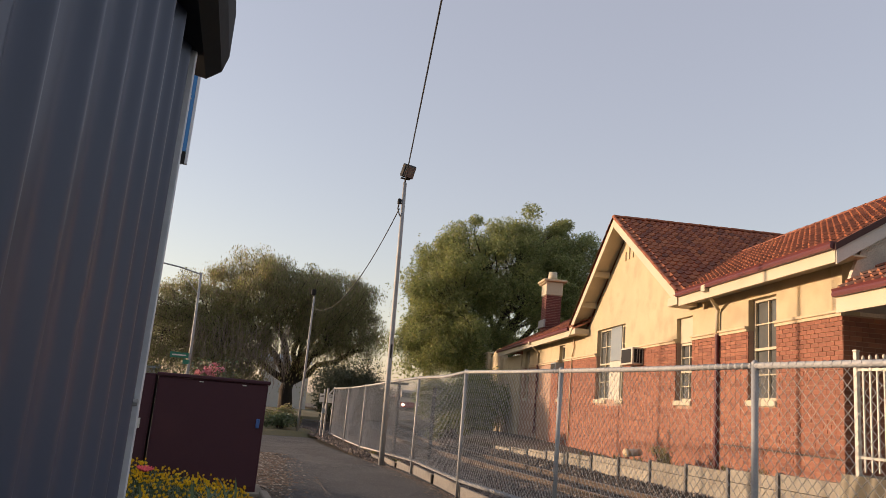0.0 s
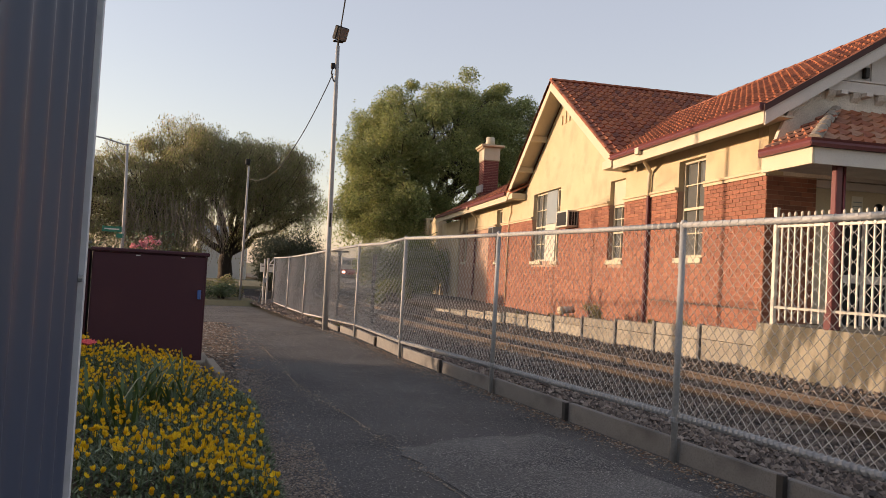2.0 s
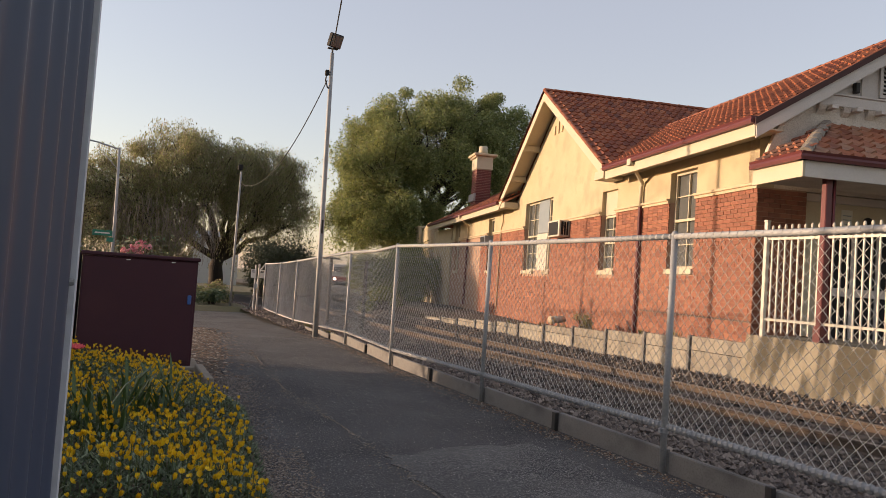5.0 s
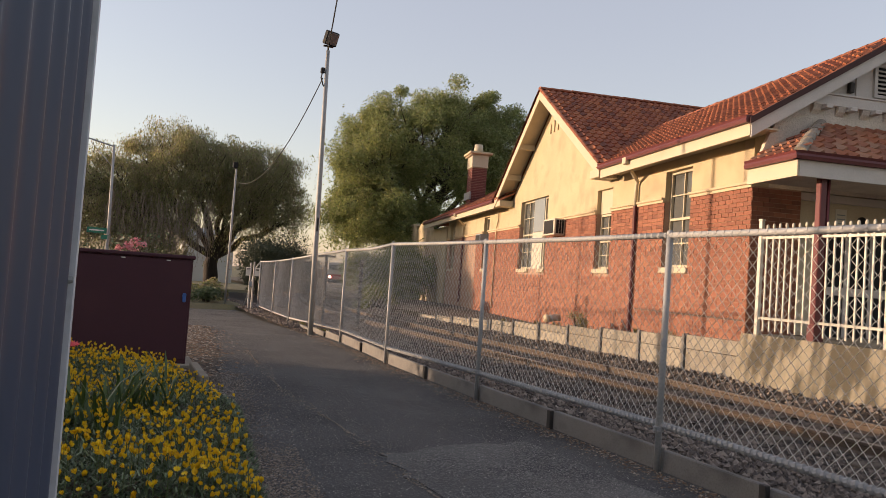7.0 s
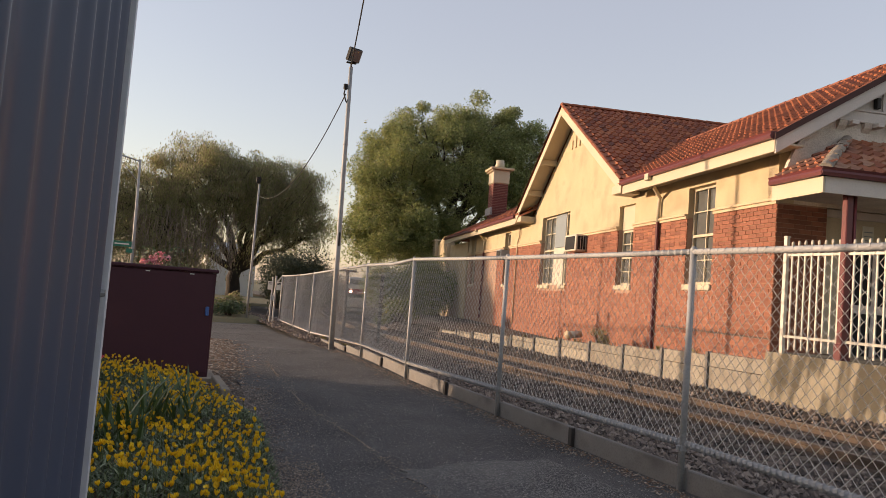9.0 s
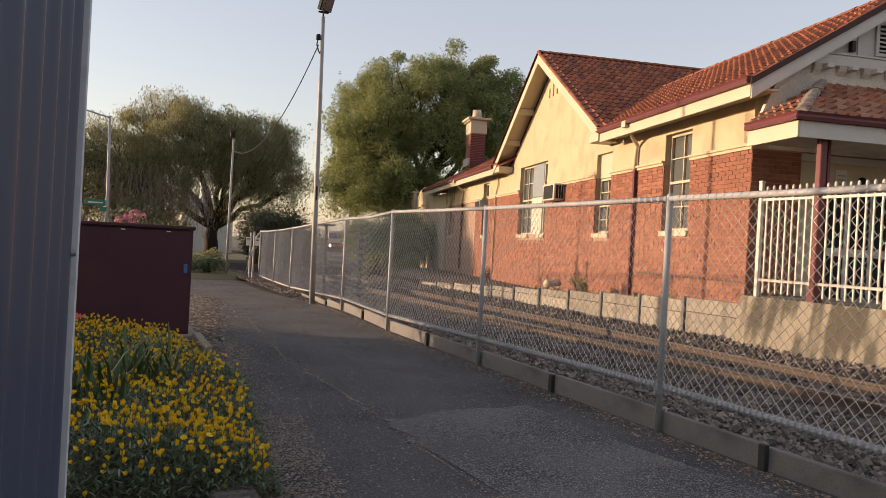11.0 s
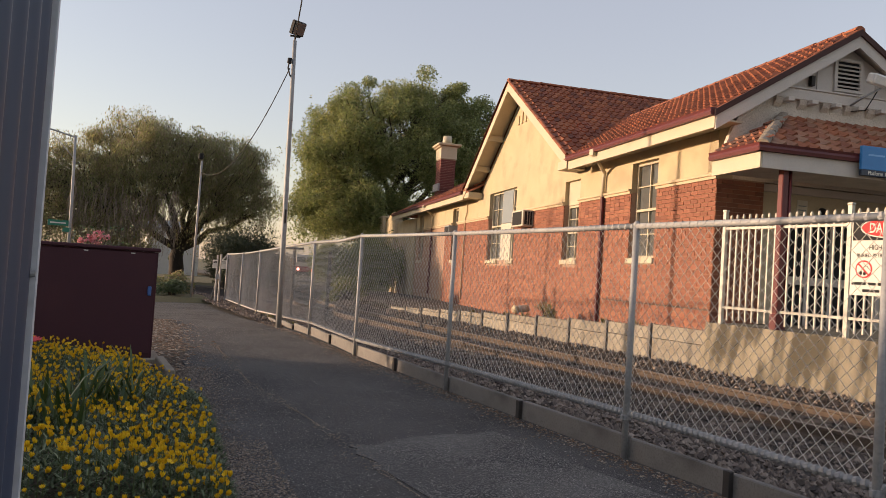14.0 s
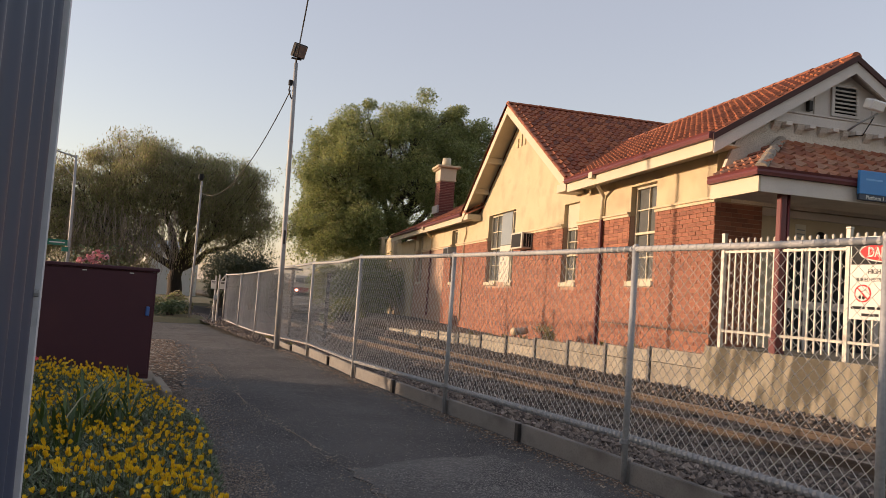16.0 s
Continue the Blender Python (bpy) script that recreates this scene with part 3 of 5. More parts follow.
# ---- maroon utility cabinet ----
cab = thing("utility_cabinet", "dark maroon steel utility cabinet on a concrete base", "cabinet")
part("body", box((-0.38, 9.915, 0.05), (0.94, 10.6, 1.35), 0.006), CABINET, cab)
part("lid", box((-0.40, 9.88, 1.352), (0.965, 10.63, 1.40), 0.012), CABINET, cab)
part("door", box((-0.365, 9.898, 0.10), (0.915, 9.914, 1.335), 0.004), CABINET, cab, "wide maroon door")
part("handle", box((0.84, 9.872, 0.815), (0.885, 9.8975, 0.93), 0.008), mat("blue_lock", (0.03, 0.10, 0.30), rough=0.4), cab, "small blue lock handle")
for x in (0.10, 0.62):
    part("rivet", box((x, 9.893, 1.318), (x + 0.05, 9.8975, 1.33), 0.001), SIGNWHITE, cab, "small pale mark")
part("base", box((-0.45, 9.82, -0.1), (1.06, 10.7, 0.048), 0.012), CONCRETE, cab, "concrete base")
cab2 = thing("utility_cabinet", "narrow maroon steel cabinet beside the larger one", "cabinet")
part("body", box((-1.25, 9.93, 0.04), (-0.41, 10.6, 1.375), 0.006), CABINET, cab2)
part("door", box((-1.22, 9.916, 0.08), (-0.43, 9.9295, 1.34), 0.004), CABINET, cab2)
part("handle", box((-0.56, 9.895, 0.72), (-0.51, 9.9155, 0.84), 0.006), SIGNWHITE, cab2, "pale lock plate")
part("base", box((-1.3, 9.84, -0.1), (-0.46, 10.7, 0.038), 0.012), CONCRETE, cab2)

# ---- floodlight pole on the fence line ----
lp = thing("light_pole", "tall galvanised pole with a black floodlight on top", "light pole")
PB, PT = Vector((4.02, 15.97, -0.1)), Vector((3.93, 15.97, 6.12))
part("pole", tube([PB, PB.lerp(PT, 0.35), PB.lerp(PT, 0.7), PT], 0.062, 0.042, 12), GALV, lp, smooth=True)
bm = tube([(3.93, 15.97, 6.10), (3.93, 15.97, 6.22)], 0.02)
box_into(bm, (3.82, 15.94, 6.20), (4.04, 16.0, 6.23), 0.004)
part("bracket", bm, DARKSTEEL, lp)
bm = bmesh.new()
box_into(bm, (-0.15, -0.10, -0.14), (0.15, 0.04, 0.16), 0.02, pose(3.95, 15.93, 6.38, 24, 0, 20))
part("floodlight", bm, BLACK, lp, "black square floodlight")
bm = bmesh.new()
box_into(bm, (-0.13, -0.115, -0.12), (0.13, -0.10, 0.14), 0.004, pose(3.95, 15.93, 6.38, 24, 0, 20))
part("lens", bm, GLASS, lp)
c = PB.lerp(PT, 0.40)
part("plate", box((c.x - 0.022, c.y - 0.064, c.z - 0.22), (c.x + 0.018, c.y - 0.058, c.z + 0.08), 0.001), DARKSTEEL, lp, "narrow dark plate")
for z in (2.9, 4.4):
    c = PB.lerp(PT, (z + 0.1) / 6.22)
    part("band", tube([c - Vector((0, 0, 0.012)), c + Vector((0, 0, 0.012))], 0.060), GALV, lp)
part("hook", tube([(3.94, 15.97, 5.62), (3.84, 15.95, 5.64), (3.82, 15.95, 5.5), (3.87, 15.96, 5.36), (3.93, 15.97, 5.3)], 0.016), DARKSTEEL, lp)
part("insulator", box((3.80, 15.90, 5.60), (3.88, 15.98, 5.72), 0.01), BLACK, lp)


def cable(name, a, b, sag, r, label):
    a, b = Vector(a), Vector(b)
    pts = [a.lerp(b, k / 24) - Vector((0, 0, sag * 4 * (k / 24) * (1 - k / 24))) for k in range(25)]
    return tagged(part(name, tube(pts, r, sides=6), BLACK, None), label, "cable")


cable("overhead_cable", (3.93, 15.97, 6.15), (-0.3, -4.0, 7.3), 0.15, 0.014, "black overhead cable from the floodlight pole")
cable("overhead_cable", (3.86, 15.97, 5.5), (3.76, 27.3, 4.3), 0.85, 0.011, "thin black cable sagging between two poles")


# ---- roof tiles, gutters, boards of the station building ----
def lin(a, b, t):
    return Vector(a).lerp(Vector(b), t)


def tile_mesh_data(w=0.215, d=0.345):
    """A pan tile with a raised roll, 0 to w across, 0 to d up the slope, lifted at its lower edge."""
    xs = [(0.0, 0.0), (0.07, 0.004), (0.12, 0.0), (0.17, 0.006), (0.20, 0.028), (0.25, 0.058), (0.30, 0.020)]
    v, f = [], []
    for x, h in xs:
        v += [(x * w / 0.30, -0.02, 0.042 + h), (x * w / 0.30, d, h * 0.8 + 0.004), (x * w / 0.30, -0.02, h * 0.4 - 0.002)]
    for i in range(len(xs) - 1):
        a, b = i * 3, i * 3 + 3
        f += [(a, b, b + 1, a + 1), (a + 2, b + 2, b, a)]
    return v, f


def point_in(poly, x, y):
    inside = False
    for (x0, y0), (x1, y1) in zip(poly, poly[1:] + poly[:1]):
        if (y0 > y) != (y1 > y) and x < (x1 - x0) * (y - y0) / (y1 - y0) + x0:
            inside = not inside
    return inside


TILE_V, TILE_F = tile_mesh_data()
tile_shared = bpy.data.meshes.new("tile")
tile_shared.from_pydata(TILE_V, [], TILE_F)
tile_shared.materials.append(TILE)


def tile_slope(corners, separate, material, limit=300):
    """Courses of tiles over a roof plane. The first two corners are the eave; the rest run round."""
    c = [Vector(p) for p in corners]
    ax = (c[1] - c[0]).normalized()
    nz = ax.cross(c[2] - c[0]).normalized()
    if nz.z < 0:
        ax, nz = -ax, -nz
        c0 = c[1]
    else:
        c0 = c[0]
    ay = nz.cross(ax)
    flat = [((p - c0).dot(ax), (p - c0).dot(ay)) for p in c]
    m = Matrix(((ax.x, ay.x, nz.x, c0.x), (ax.y, ay.y, nz.y, c0.y), (ax.z, ay.z, nz.z, c0.z), (0, 0, 0, 1)))
    x1, y1 = max(p[0] for p in flat), max(p[1] for p in flat)
    x0 = min(p[0] for p in flat)
    verts, faces, made = [], [], 0
    j = 0
    while j * 0.32 < y1:
        i = 0
        while x0 + i * 0.215 < x1:
            x, y = x0 + i * 0.215, j * 0.32
            if point_in(flat, x + 0.107, y + 0.16):
                tm = m @ pose(x + random.uniform(-0.004, 0.004), y + random.uniform(-0.006, 0.006), 0.004 + random.uniform(0, 0.006), random.uniform(-0.6, 0.6), 0, 0)
                if separate and made < limit:
                    piece("tile", tile_shared, station, tm)
                    made += 1
                else:
                    k = len(verts)
                    verts += [tm @ Vector(q) for q in TILE_V]
                    faces += [tuple(k + a for a in q) for q in TILE_F]
            i += 1
        j += 1
    if verts:
        ob = raw_mesh("roof_tiles", verts, faces, material)
        ob.parent = station
        ob["kind"] = "stuff"


TILE_ISLE = island_mat("terracotta_tiles", [(0.20, 0.058, 0.03), (0.30, 0.095, 0.042), (0.36, 0.125, 0.055), (0.27, 0.08, 0.04), (0.15, 0.055, 0.036)], rough=0.8, bump=0.25)
TILE_OLD = island_mat("lichened_tiles", [(0.24, 0.08, 0.045), (0.36, 0.13, 0.065), (0.35, 0.20, 0.13), (0.22, 0.075, 0.042), (0.38, 0.17, 0.10)], rough=0.85, bump=0.3)
SLOPES = [
    ([(OV, U0 - 0.7, ZE), (OV, G0 + 0.1, ZE), (NR, 21.2, ZR), (NR, U0 - 0.7, ZR)], True),
    ([(OV - 0.02, G0, 4.60), (18.5, G0, 4.60), (18.5, GA, ZG), (OV - 0.02, GA, ZG)], False),
    ([(OV, G1 - 0.6, 4.55), (OV, 43.6, 4.55), (12.2, 39, 7.0), (12.2, G1 - 3.0, 7.0)], False),
    ([(7.72, 10.38, 3.70), (16, 10.38, 3.70), (16, 11.95, 4.60), (9.30, 11.95, 4.60)], False),
    ([(7.72, 11.62, 3.70), (7.72, 10.38, 3.70), (9.30, 11.94, 4.60), (8.03, 11.94, 3.877)], False),
]
for k, (c, sep) in enumerate(SLOPES):
    tile_slope(c, sep, TILE_OLD if k > 2 else TILE_ISLE)
part("verandah_roof", roof_slab(SLOPES[3][0]), TILE_SOFT, station)
part("verandah_roof", roof_slab(SLOPES[4][0]), TILE_SOFT, station)


def caps(name, a, b, material, r=0.11):
    """Half-round capping tiles along a ridge or hip."""
    a, b = Vector(a), Vector(b)
    d = b - a
    n = int(d.length / 0.36)
    q = d.to_track_quat("Y", "Z").to_matrix().to_4x4()
    bm = bmesh.new()
    rr = []
    for s, ex in ((0.0, 1.0), (0.40, 0.86)):
        rr.append([bm.verts.new((math.cos(t) * r * ex, s, math.sin(t) * r * ex * 0.8 - 0.02)) for t in [math.pi * k / 6 for k in range(7)]])
    for k in range(6):
        bm.faces.new((rr[0][k], rr[0][k + 1], rr[1][k + 1], rr[1][k]))
    bm.faces.new(rr[0][::-1])
    me = mesh_of(bm, name, material)
    for i in range(n):
        piece(name, me, station, Matrix.Translation(a + d * (i / n)) @ q @ pose(random.uniform(-0.006, 0.006), 0, random.uniform(0, 0.008)))


caps("ridge_cap", (NR, U0 - 0.72, ZR + 0.03), (NR, 21.0, ZR + 0.03), TILE)
caps("ridge_cap", (OV - 0.04, GA, ZG + 0.03), (18.4, GA, ZG + 0.03), TILE)
caps("hip_cap", (7.74, 10.40, 3.74), (9.30, 11.93, 4.66), LICHEN)
caps("hip_cap", (OV, 43.5, 4.58), (12.2, 39, 7.03), TILE_SOFT)
caps("verge_cap", (OV + 0.02, U0 - 0.70, ZE + 0.05), (NR, U0 - 0.70, ZR + 0.04), TILE, 0.05)
caps("verge_cap", (13.7, U0 - 0.70, ZE + 0.05), (NR, U0 - 0.70, ZR + 0.04), TILE, 0.05)
caps("verge_cap", (OV - 0.02, G0 + 0.05, 4.64), (OV - 0.02, GA, ZG + 0.03), TILE, 0.07)
caps("verge_cap", (OV - 0.02, G1 - 0.05, 4.64), (OV - 0.02, GA, ZG + 0.03), TILE, 0.07)

GUT = [(-0.06, 0.0), (-0.075, 0.05), (-0.06, 0.09), (-0.08, 0.13), (0.05, 0.13), (0.05, 0.0)]


def gutter_u(n, u0, u1, z):
    part("gutter", prism([(n + a, z + b) for a, b in GUT], "y", u0, u1), MAROON, station, "maroon eaves gutter")


gutter_u(OV - 0.05, U0 - 0.72, G0 - 0.05, 4.44)
gutter_u(OV - 0.05, G1 + 0.05, 43.6, 4.46)
gutter_u(7.68, 10.30, 11.66, 3.60)
part("gutter", prism([(10.36 + a, 3.60 + b) for a, b in GUT], "x", 7.62, 16), MAROON, station, "maroon eaves gutter")
part("fascia", box((OV - 0.02, U0 - 0.70, 4.22), (OV + 0.02, G0 - 0.05, 4.44), 0.004), CREAM, station, "cream fascia board")
part("fascia", box((OV - 0.02, G1 + 0.05, 4.24), (OV + 0.02, 43.6, 4.46), 0.004), CREAM, station, "cream fascia board")
part("fascia", box((7.70, 10.37, 3.34), (7.74, 11.68, 3.60), 0.004), CREAM, station, "cream fascia board")
part("fascia", box((7.742, 10.37, 3.34), (16, 10.41, 3.60), 0.004), GREYTRIM, station, "grey fascia board")
part("soffit", box((OV + 0.02, U0 - 0.69, 4.36), (N0 + 0.01, G0, 4.39)), CREAM, station)
part("soffit", box((OV + 0.02, G1, 4.38), (N0 + 0.01, 43.6, 4.41)), CREAM, station)
part("soffit", box((7.75, 10.42, 3.40), (16, 11.68, 3.43)), ROUGHCAST, station)


def board(name, a, b, drop, u0, u1, material, axis="y", label=""):
    """A sloping barge board between two points (x, z), of that depth, from u0 to u1 along the other axis."""
    bm = prism([(a[0], a[1]), (b[0], b[1]), (b[0], b[1] - drop), (a[0], a[1] - drop)], axis, u0, u1)
    return part(name, bm, material, station, label)


board("barge_board", (OV, ZE - 0.06), (NR, ZR - 0.06), 0.25, U0 - 0.72, U0 - 0.68, GREYTRIM, label="grey barge board")
board("barge_board", (13.7, ZE - 0.06), (NR, ZR - 0.06), 0.25, U0 - 0.72, U0 - 0.68, GREYTRIM, label="grey barge board")
board("barge_board", (G0 + 0.02, 4.54), (GA, ZG - 0.06), 0.27, OV - 0.03, OV + 0.01, CREAM, "x", "cream barge board")
board("barge_board", (G1 - 0.02, 4.54), (GA, ZG - 0.06), 0.27, OV - 0.03, OV + 0.01, CREAM, "x", "cream barge board")
for a in ((OV, ZE - 0.10), (13.7, ZE - 0.10)):
    board("gable_soffit", a, (NR, ZR - 0.10), 0.04, U0 - 0.68, U0 + 0.1, GREYTRIM)
for a in ((G0 + 0.02, 4.50), (G1 - 0.02, 4.50)):
    board("gable_soffit", a, (GA, ZG - 0.10), 0.04, OV + 0.01, N0 + 0.02, CREAM, "x")
VERGE = mat("dark_verge", (0.07, 0.03, 0.026), rough=0.8)
for a in ((OV - 0.05, ZE + 0.03), (13.75, ZE + 0.03)):
    board("verge_trim", a, (NR, ZR + 0.03), 0.12, U0 - 0.76, U0 - 0.70, VERGE, label="dark verge edge under the tiles")
# purlin ends that carry the gable overhang
for u, z in ((26.9, 5.20), (25.5, 6.12), (20.0, 5.20), (21.4, 6.10)):
    if u > GA:
        part("purlin", box((OV + 0.01, u - 0.09, z), (N0 + 0.01, u + 0.09, z + 0.20), 0.01), CREAM, station)
part("gable_foot", box((OV + 0.0, G1 - 0.7, 4.28), (N0, G1 - 0.1, 4.5), 0.01), CREAM, station)
part("gable_foot", box((OV + 0.0, G0 + 0.1, 4.28), (N0, G0 + 0.7, 4.5), 0.01), CREAM, station)
for u in (GA - 0.35, GA, GA + 0.35):
    part("vent_slit", box((N0 - 0.03, u - 0.05, 6.45), (N0 + 0.012, u + 0.05, 6.95 if u == GA else 6.75), 0.006), MOULDING, station)

# gable front over the verandah
part("gable_panel", prism([(8.92, 5.17), (12.5, 5.17), (NR, 6.13)], "y", 11.98, 12.10), GREYTRIM, station, "grey boarded gable panel")
part("gable_beam", box((9.08, 11.86, 4.97), (12.34, 12.10, 5.165), 0.01), GREYTRIM, station, "grey timber beam")
part("beam_cap", box((9.15, 11.84, 5.166), (12.27, 11.98, 5.20), 0.006), GREYTRIM, station)
part("gable_frieze", prism([(7.98, 3.72), (8.11, 3.90), (8.20, 4.15), (8.36, 4.51), (8.70, 4.97), (12.72, 4.97), (13.3, 3.72)], "y", 11.95, 12.04), ROUGHCAST, station, "roughcast band")
for k in range(7):
    n = 9.32 + k * 0.51
    part("bracket", box((n - 0.07, 11.74, 4.89), (n + 0.07, 11.95, 4.965), 0.008), GREYTRIM, station)
    part("corbel", prism([(11.95, 4.80), (11.95, 4.965), (11.85, 4.965), (11.88, 4.88)], "x", n - 0.24, n - 0.08), ROUGHCAST, station)
for n in (9.45, 10.05, 11.37, 11.95):
    top = 6.05 - abs(n - NR) * 0.62
    if top > 5.3:
        part("gable_batten", box((n - 0.03, 11.955, 5.20), (n + 0.03, 11.98, top), 0.004), GREYTRIM, station)
part("gable_hook", box((9.84, 11.88, 5.27), (9.93, 11.98, 5.46), 0.01), DARKSTEEL, station, "small dark bracket")
vent = part("gable_vent", box((10.44, 11.965, 5.32), (10.98, 11.98, 5.83)), BLACK, station, "louvred gable vent")
for k in range(6):
    z = 5.34 + k * 0.08
    bm = bmesh.new()
    box_into(bm, (10.46, -0.04, -0.008), (10.96, 0.03, 0.008), 0, pose(0, 11.945, z + 0.02, 35, 0, 0))
    part("slat", bm, GREYTRIM, vent)
for n0_, n1_, z0_, z1_ in ((10.39, 10.46, 5.29, 5.85), (10.96, 11.03, 5.29, 5.85), (10.39, 11.03, 5.25, 5.31), (10.39, 11.03, 5.83, 5.89)):
    part("vent_frame", box((n0_, 11.93, z0_), (n1_, 11.98, z1_), 0.004), GREYTRIM, vent)

# ---- windows ----
def sash_window(u0, u1, z0, z1, cols=2, boarded=False):
    """A timber sash window set back in its opening."""
    n = N0 + 0.14
    w = part("window", box((n + 0.07, u0, z0), (n + 0.085, u1, z1)), GLASS, station, "dark glazed timber sash window")
    t = 0.06
    for lo, hi in (((n, u0, z0), (n + 0.07, u0 + t, z1)), ((n, u1 - t, z0), (n + 0.07, u1, z1)), ((n, u0 + t, z1 - t), (n + 0.07, u1 - t, z1)), ((n, u0 + t, z0), (n + 0.07, u1 - t, z0 + t))):
        part("frame", box(lo, hi, 0.004), CREAM, w)
    zm = (z0 + z1) / 2
    part("meeting_rail", box((n - 0.01, u0 + t, zm - 0.03), (n + 0.07, u1 - t, zm + 0.03), 0.004), CREAM, w)
    for k in range(1, cols):
        u = u0 + (u1 - u0) * k / cols
        part("glazing_bar", box((n + 0.02, u - 0.015, z0 + t), (n + 0.07, u + 0.015, z1 - t)), CREAM, w)
    for z in ((zm + z1) / 2, (z0 + zm) / 2):
        part("glazing_bar", box((n + 0.021, u0 + t, z - 0.013), (n + 0.069, u1 - t, z + 0.013)), CREAM, w)
    part("sill", box((N0 - 0.05, u0 - 0.03, z0 - 0.13), (n + 0.08, u1 + 0.03, z0 - 0.005), 0.01), CREAM, w)
    return w


sash_window(*W1)
w3 = sash_window(W3[0], W3[1], W3[2], 3.42)
part("infill_panel", box((N0 + 0.12, W3[0], 3.43), (N0 + 0.2, W3[1], W3[3]), 0.004), CREAM, w3, "cream infill panel above the sash")
w2 = sash_window(25.35, W2[1], W2[2], W2[3])
w2b = sash_window(W2[0], 24.25, W2[2], W2[3])
part("centre_panel", box((N0 + 0.10, 24.27, W2[2]), (N0 + 0.2, 25.33, 3.2), 0.004), WHITE, w2, "white boarded centre panel")
part("centre_pane", box((N0 + 0.12, 24.27, 3.22), (N0 + 0.2, 25.33, W2[3]), 0.004), GREYPANEL, w2, "grey painted upper panel")
for w in (WA, WB):
    sash_window(*w)

# ---- downpipes, vents, air conditioner ----
def downpipe(u, z_top, z_split=DADO):
    n = N0 - 0.06
    p = part("downpipe", tube([(OV + 0.0, u - 0.5, 4.44), (OV + 0.08, u - 0.42, 4.3), (n, u - 0.05, z_top), (n, u, z_top - 0.1), (n, u, z_split)], 0.045), CREAM, station, "cream downpipe", smooth=True)
    part("lower_pipe", tube([(n, u, z_split), (n, u, 0.3)], 0.05), MAROON, p, "maroon lower length")
    part("rain_head", box((OV - 0.13, u - 0.62, 4.36), (OV - 0.03, u - 0.42, 4.52), 0.01), CREAM, p)


downpipe(17.06, 4.05)
downpipe(35.5, 4.05)
part("vent_pipe", tube([(N0 - 0.05, 29.4, 4.3), (N0 - 0.05, 29.35, 3.9), (N0 - 0.05, 29.6, 3.6), (N0 - 0.05, 29.6, 0.3)], 0.03), MOULDING, station, smooth=True)
ac = thing("air_conditioner", "white window air conditioner fixed through the brick wall", "air conditioner", m=HOUSE)
part("case", box((N0 - 0.34, 21.95, 2.95), (N0 + 0.1, 22.98, 3.46), 0.012), WHITE, ac)
part("grille", box((N0 - 0.352, 22.05, 3.0), (N0 - 0.3405, 22.88, 3.41), 0.004), BLACK, ac, "dark condenser grille")
part("side_grille", box((N0 - 0.28, 21.938, 3.0), (N0 - 0.02, 21.9495, 3.41), 0.002), BLACK, ac, "dark side vent")
for k in range(3):
    part("strut", box((N0 - 0.2 + k * 0.08, 21.93, 2.99), (N0 - 0.185 + k * 0.08, 21.937, 3.42)), WHITE, ac)
ac2 = thing("air_conditioner", "small grey window air conditioner on the far wall", "air conditioner", m=HOUSE)
part("case", box((N0 - 0.3, 31.2, 3.0), (N0 + 0.1, 32.0, 3.4), 0.012), GREYPANEL, ac2)
part("grille", box((N0 - 0.312, 31.26, 3.05), (N0 - 0.3005, 31.94, 3.35), 0.004), BLACK, ac2)

part("damp_course", box((N0 - 0.008, U0 + 0.02, 0.945), (N0 + 0.02, 16.9, 0.972)), DARKSTEEL, station, "thin dark line low on the brick wall")

# ---- chimney ----
CHIMNEY_BRICK = mat("dark_red_brick", (0.17, 0.05, 0.042), (0.11, 0.034, 0.03), rough=0.9, scale=9, fine=60, bump=0.3, vary=0.2)
ch = thing("chimney", "red brick chimney with a pale rendered cap and pot", "chimney", m=HOUSE @ pose(-0.2, 0, 0.28))
bm = box((9.36, 38.31, 5.2), (10.14, 39.29, 7.04))
part("core", bm, MORTAR, ch)
course = mesh_of(box((9.35, 38.3, 0), (10.15, 39.3, 0.074), 0.004), "brick_course", CHIMNEY_BRICK)
for k in range(21):
    piece("brick_course", course, ch, pose(0, 0, 5.22 + k * 0.086))
part("cap", box((9.31, 38.26, 7.052), (10.19, 39.34, 7.75), 0.02), CREAM, ch, "rendered upper part")
part("rim", box((9.12, 38.08, 7.752), (10.38, 39.52, 7.88), 0.03), MOULDING, ch, "moulded rim")
part("pot", tube([(9.75, 38.8, 7.87), (9.75, 38.8, 8.35)], 0.27, 0.22, 12), CREAM, ch, "chimney pot", smooth=True)
for k in range(6):
    part("dentil", box((9.20, 38.14 + k * 0.235, 7.64), (9.308, 38.26 + k * 0.235, 7.75), 0.006), MOULDING, ch)
part("flashing", box((9.25, 38.2, 5.35), (9.348, 39.4, 5.75), 0.01), GALV, ch, "lead flashing")

# ---- verandah posts, door wall, sign ----
for n in (8.30, 12.4):
    vp_ = thing("verandah_post", "maroon painted timber verandah post", "post", group="verandah posts", m=HOUSE)
    part("shaft", box((n - 0.06, 10.50, PLAT_Z), (n + 0.06, 10.62, 3.40), 0.012), MAROON, vp_)
    part("plinth", box((n - 0.085, 10.475, PLAT_Z), (n + 0.085, 10.645, PLAT_Z + 0.25), 0.01), MAROON, vp_)
    part("pipe", tube([(n + 0.12, 10.55, PLAT_Z), (n + 0.12, 10.55, 3.5)], 0.03), MAROON, vp_, smooth=True)
door = thing("double_door", "dark glazed doors under the verandah", "door", m=HOUSE)
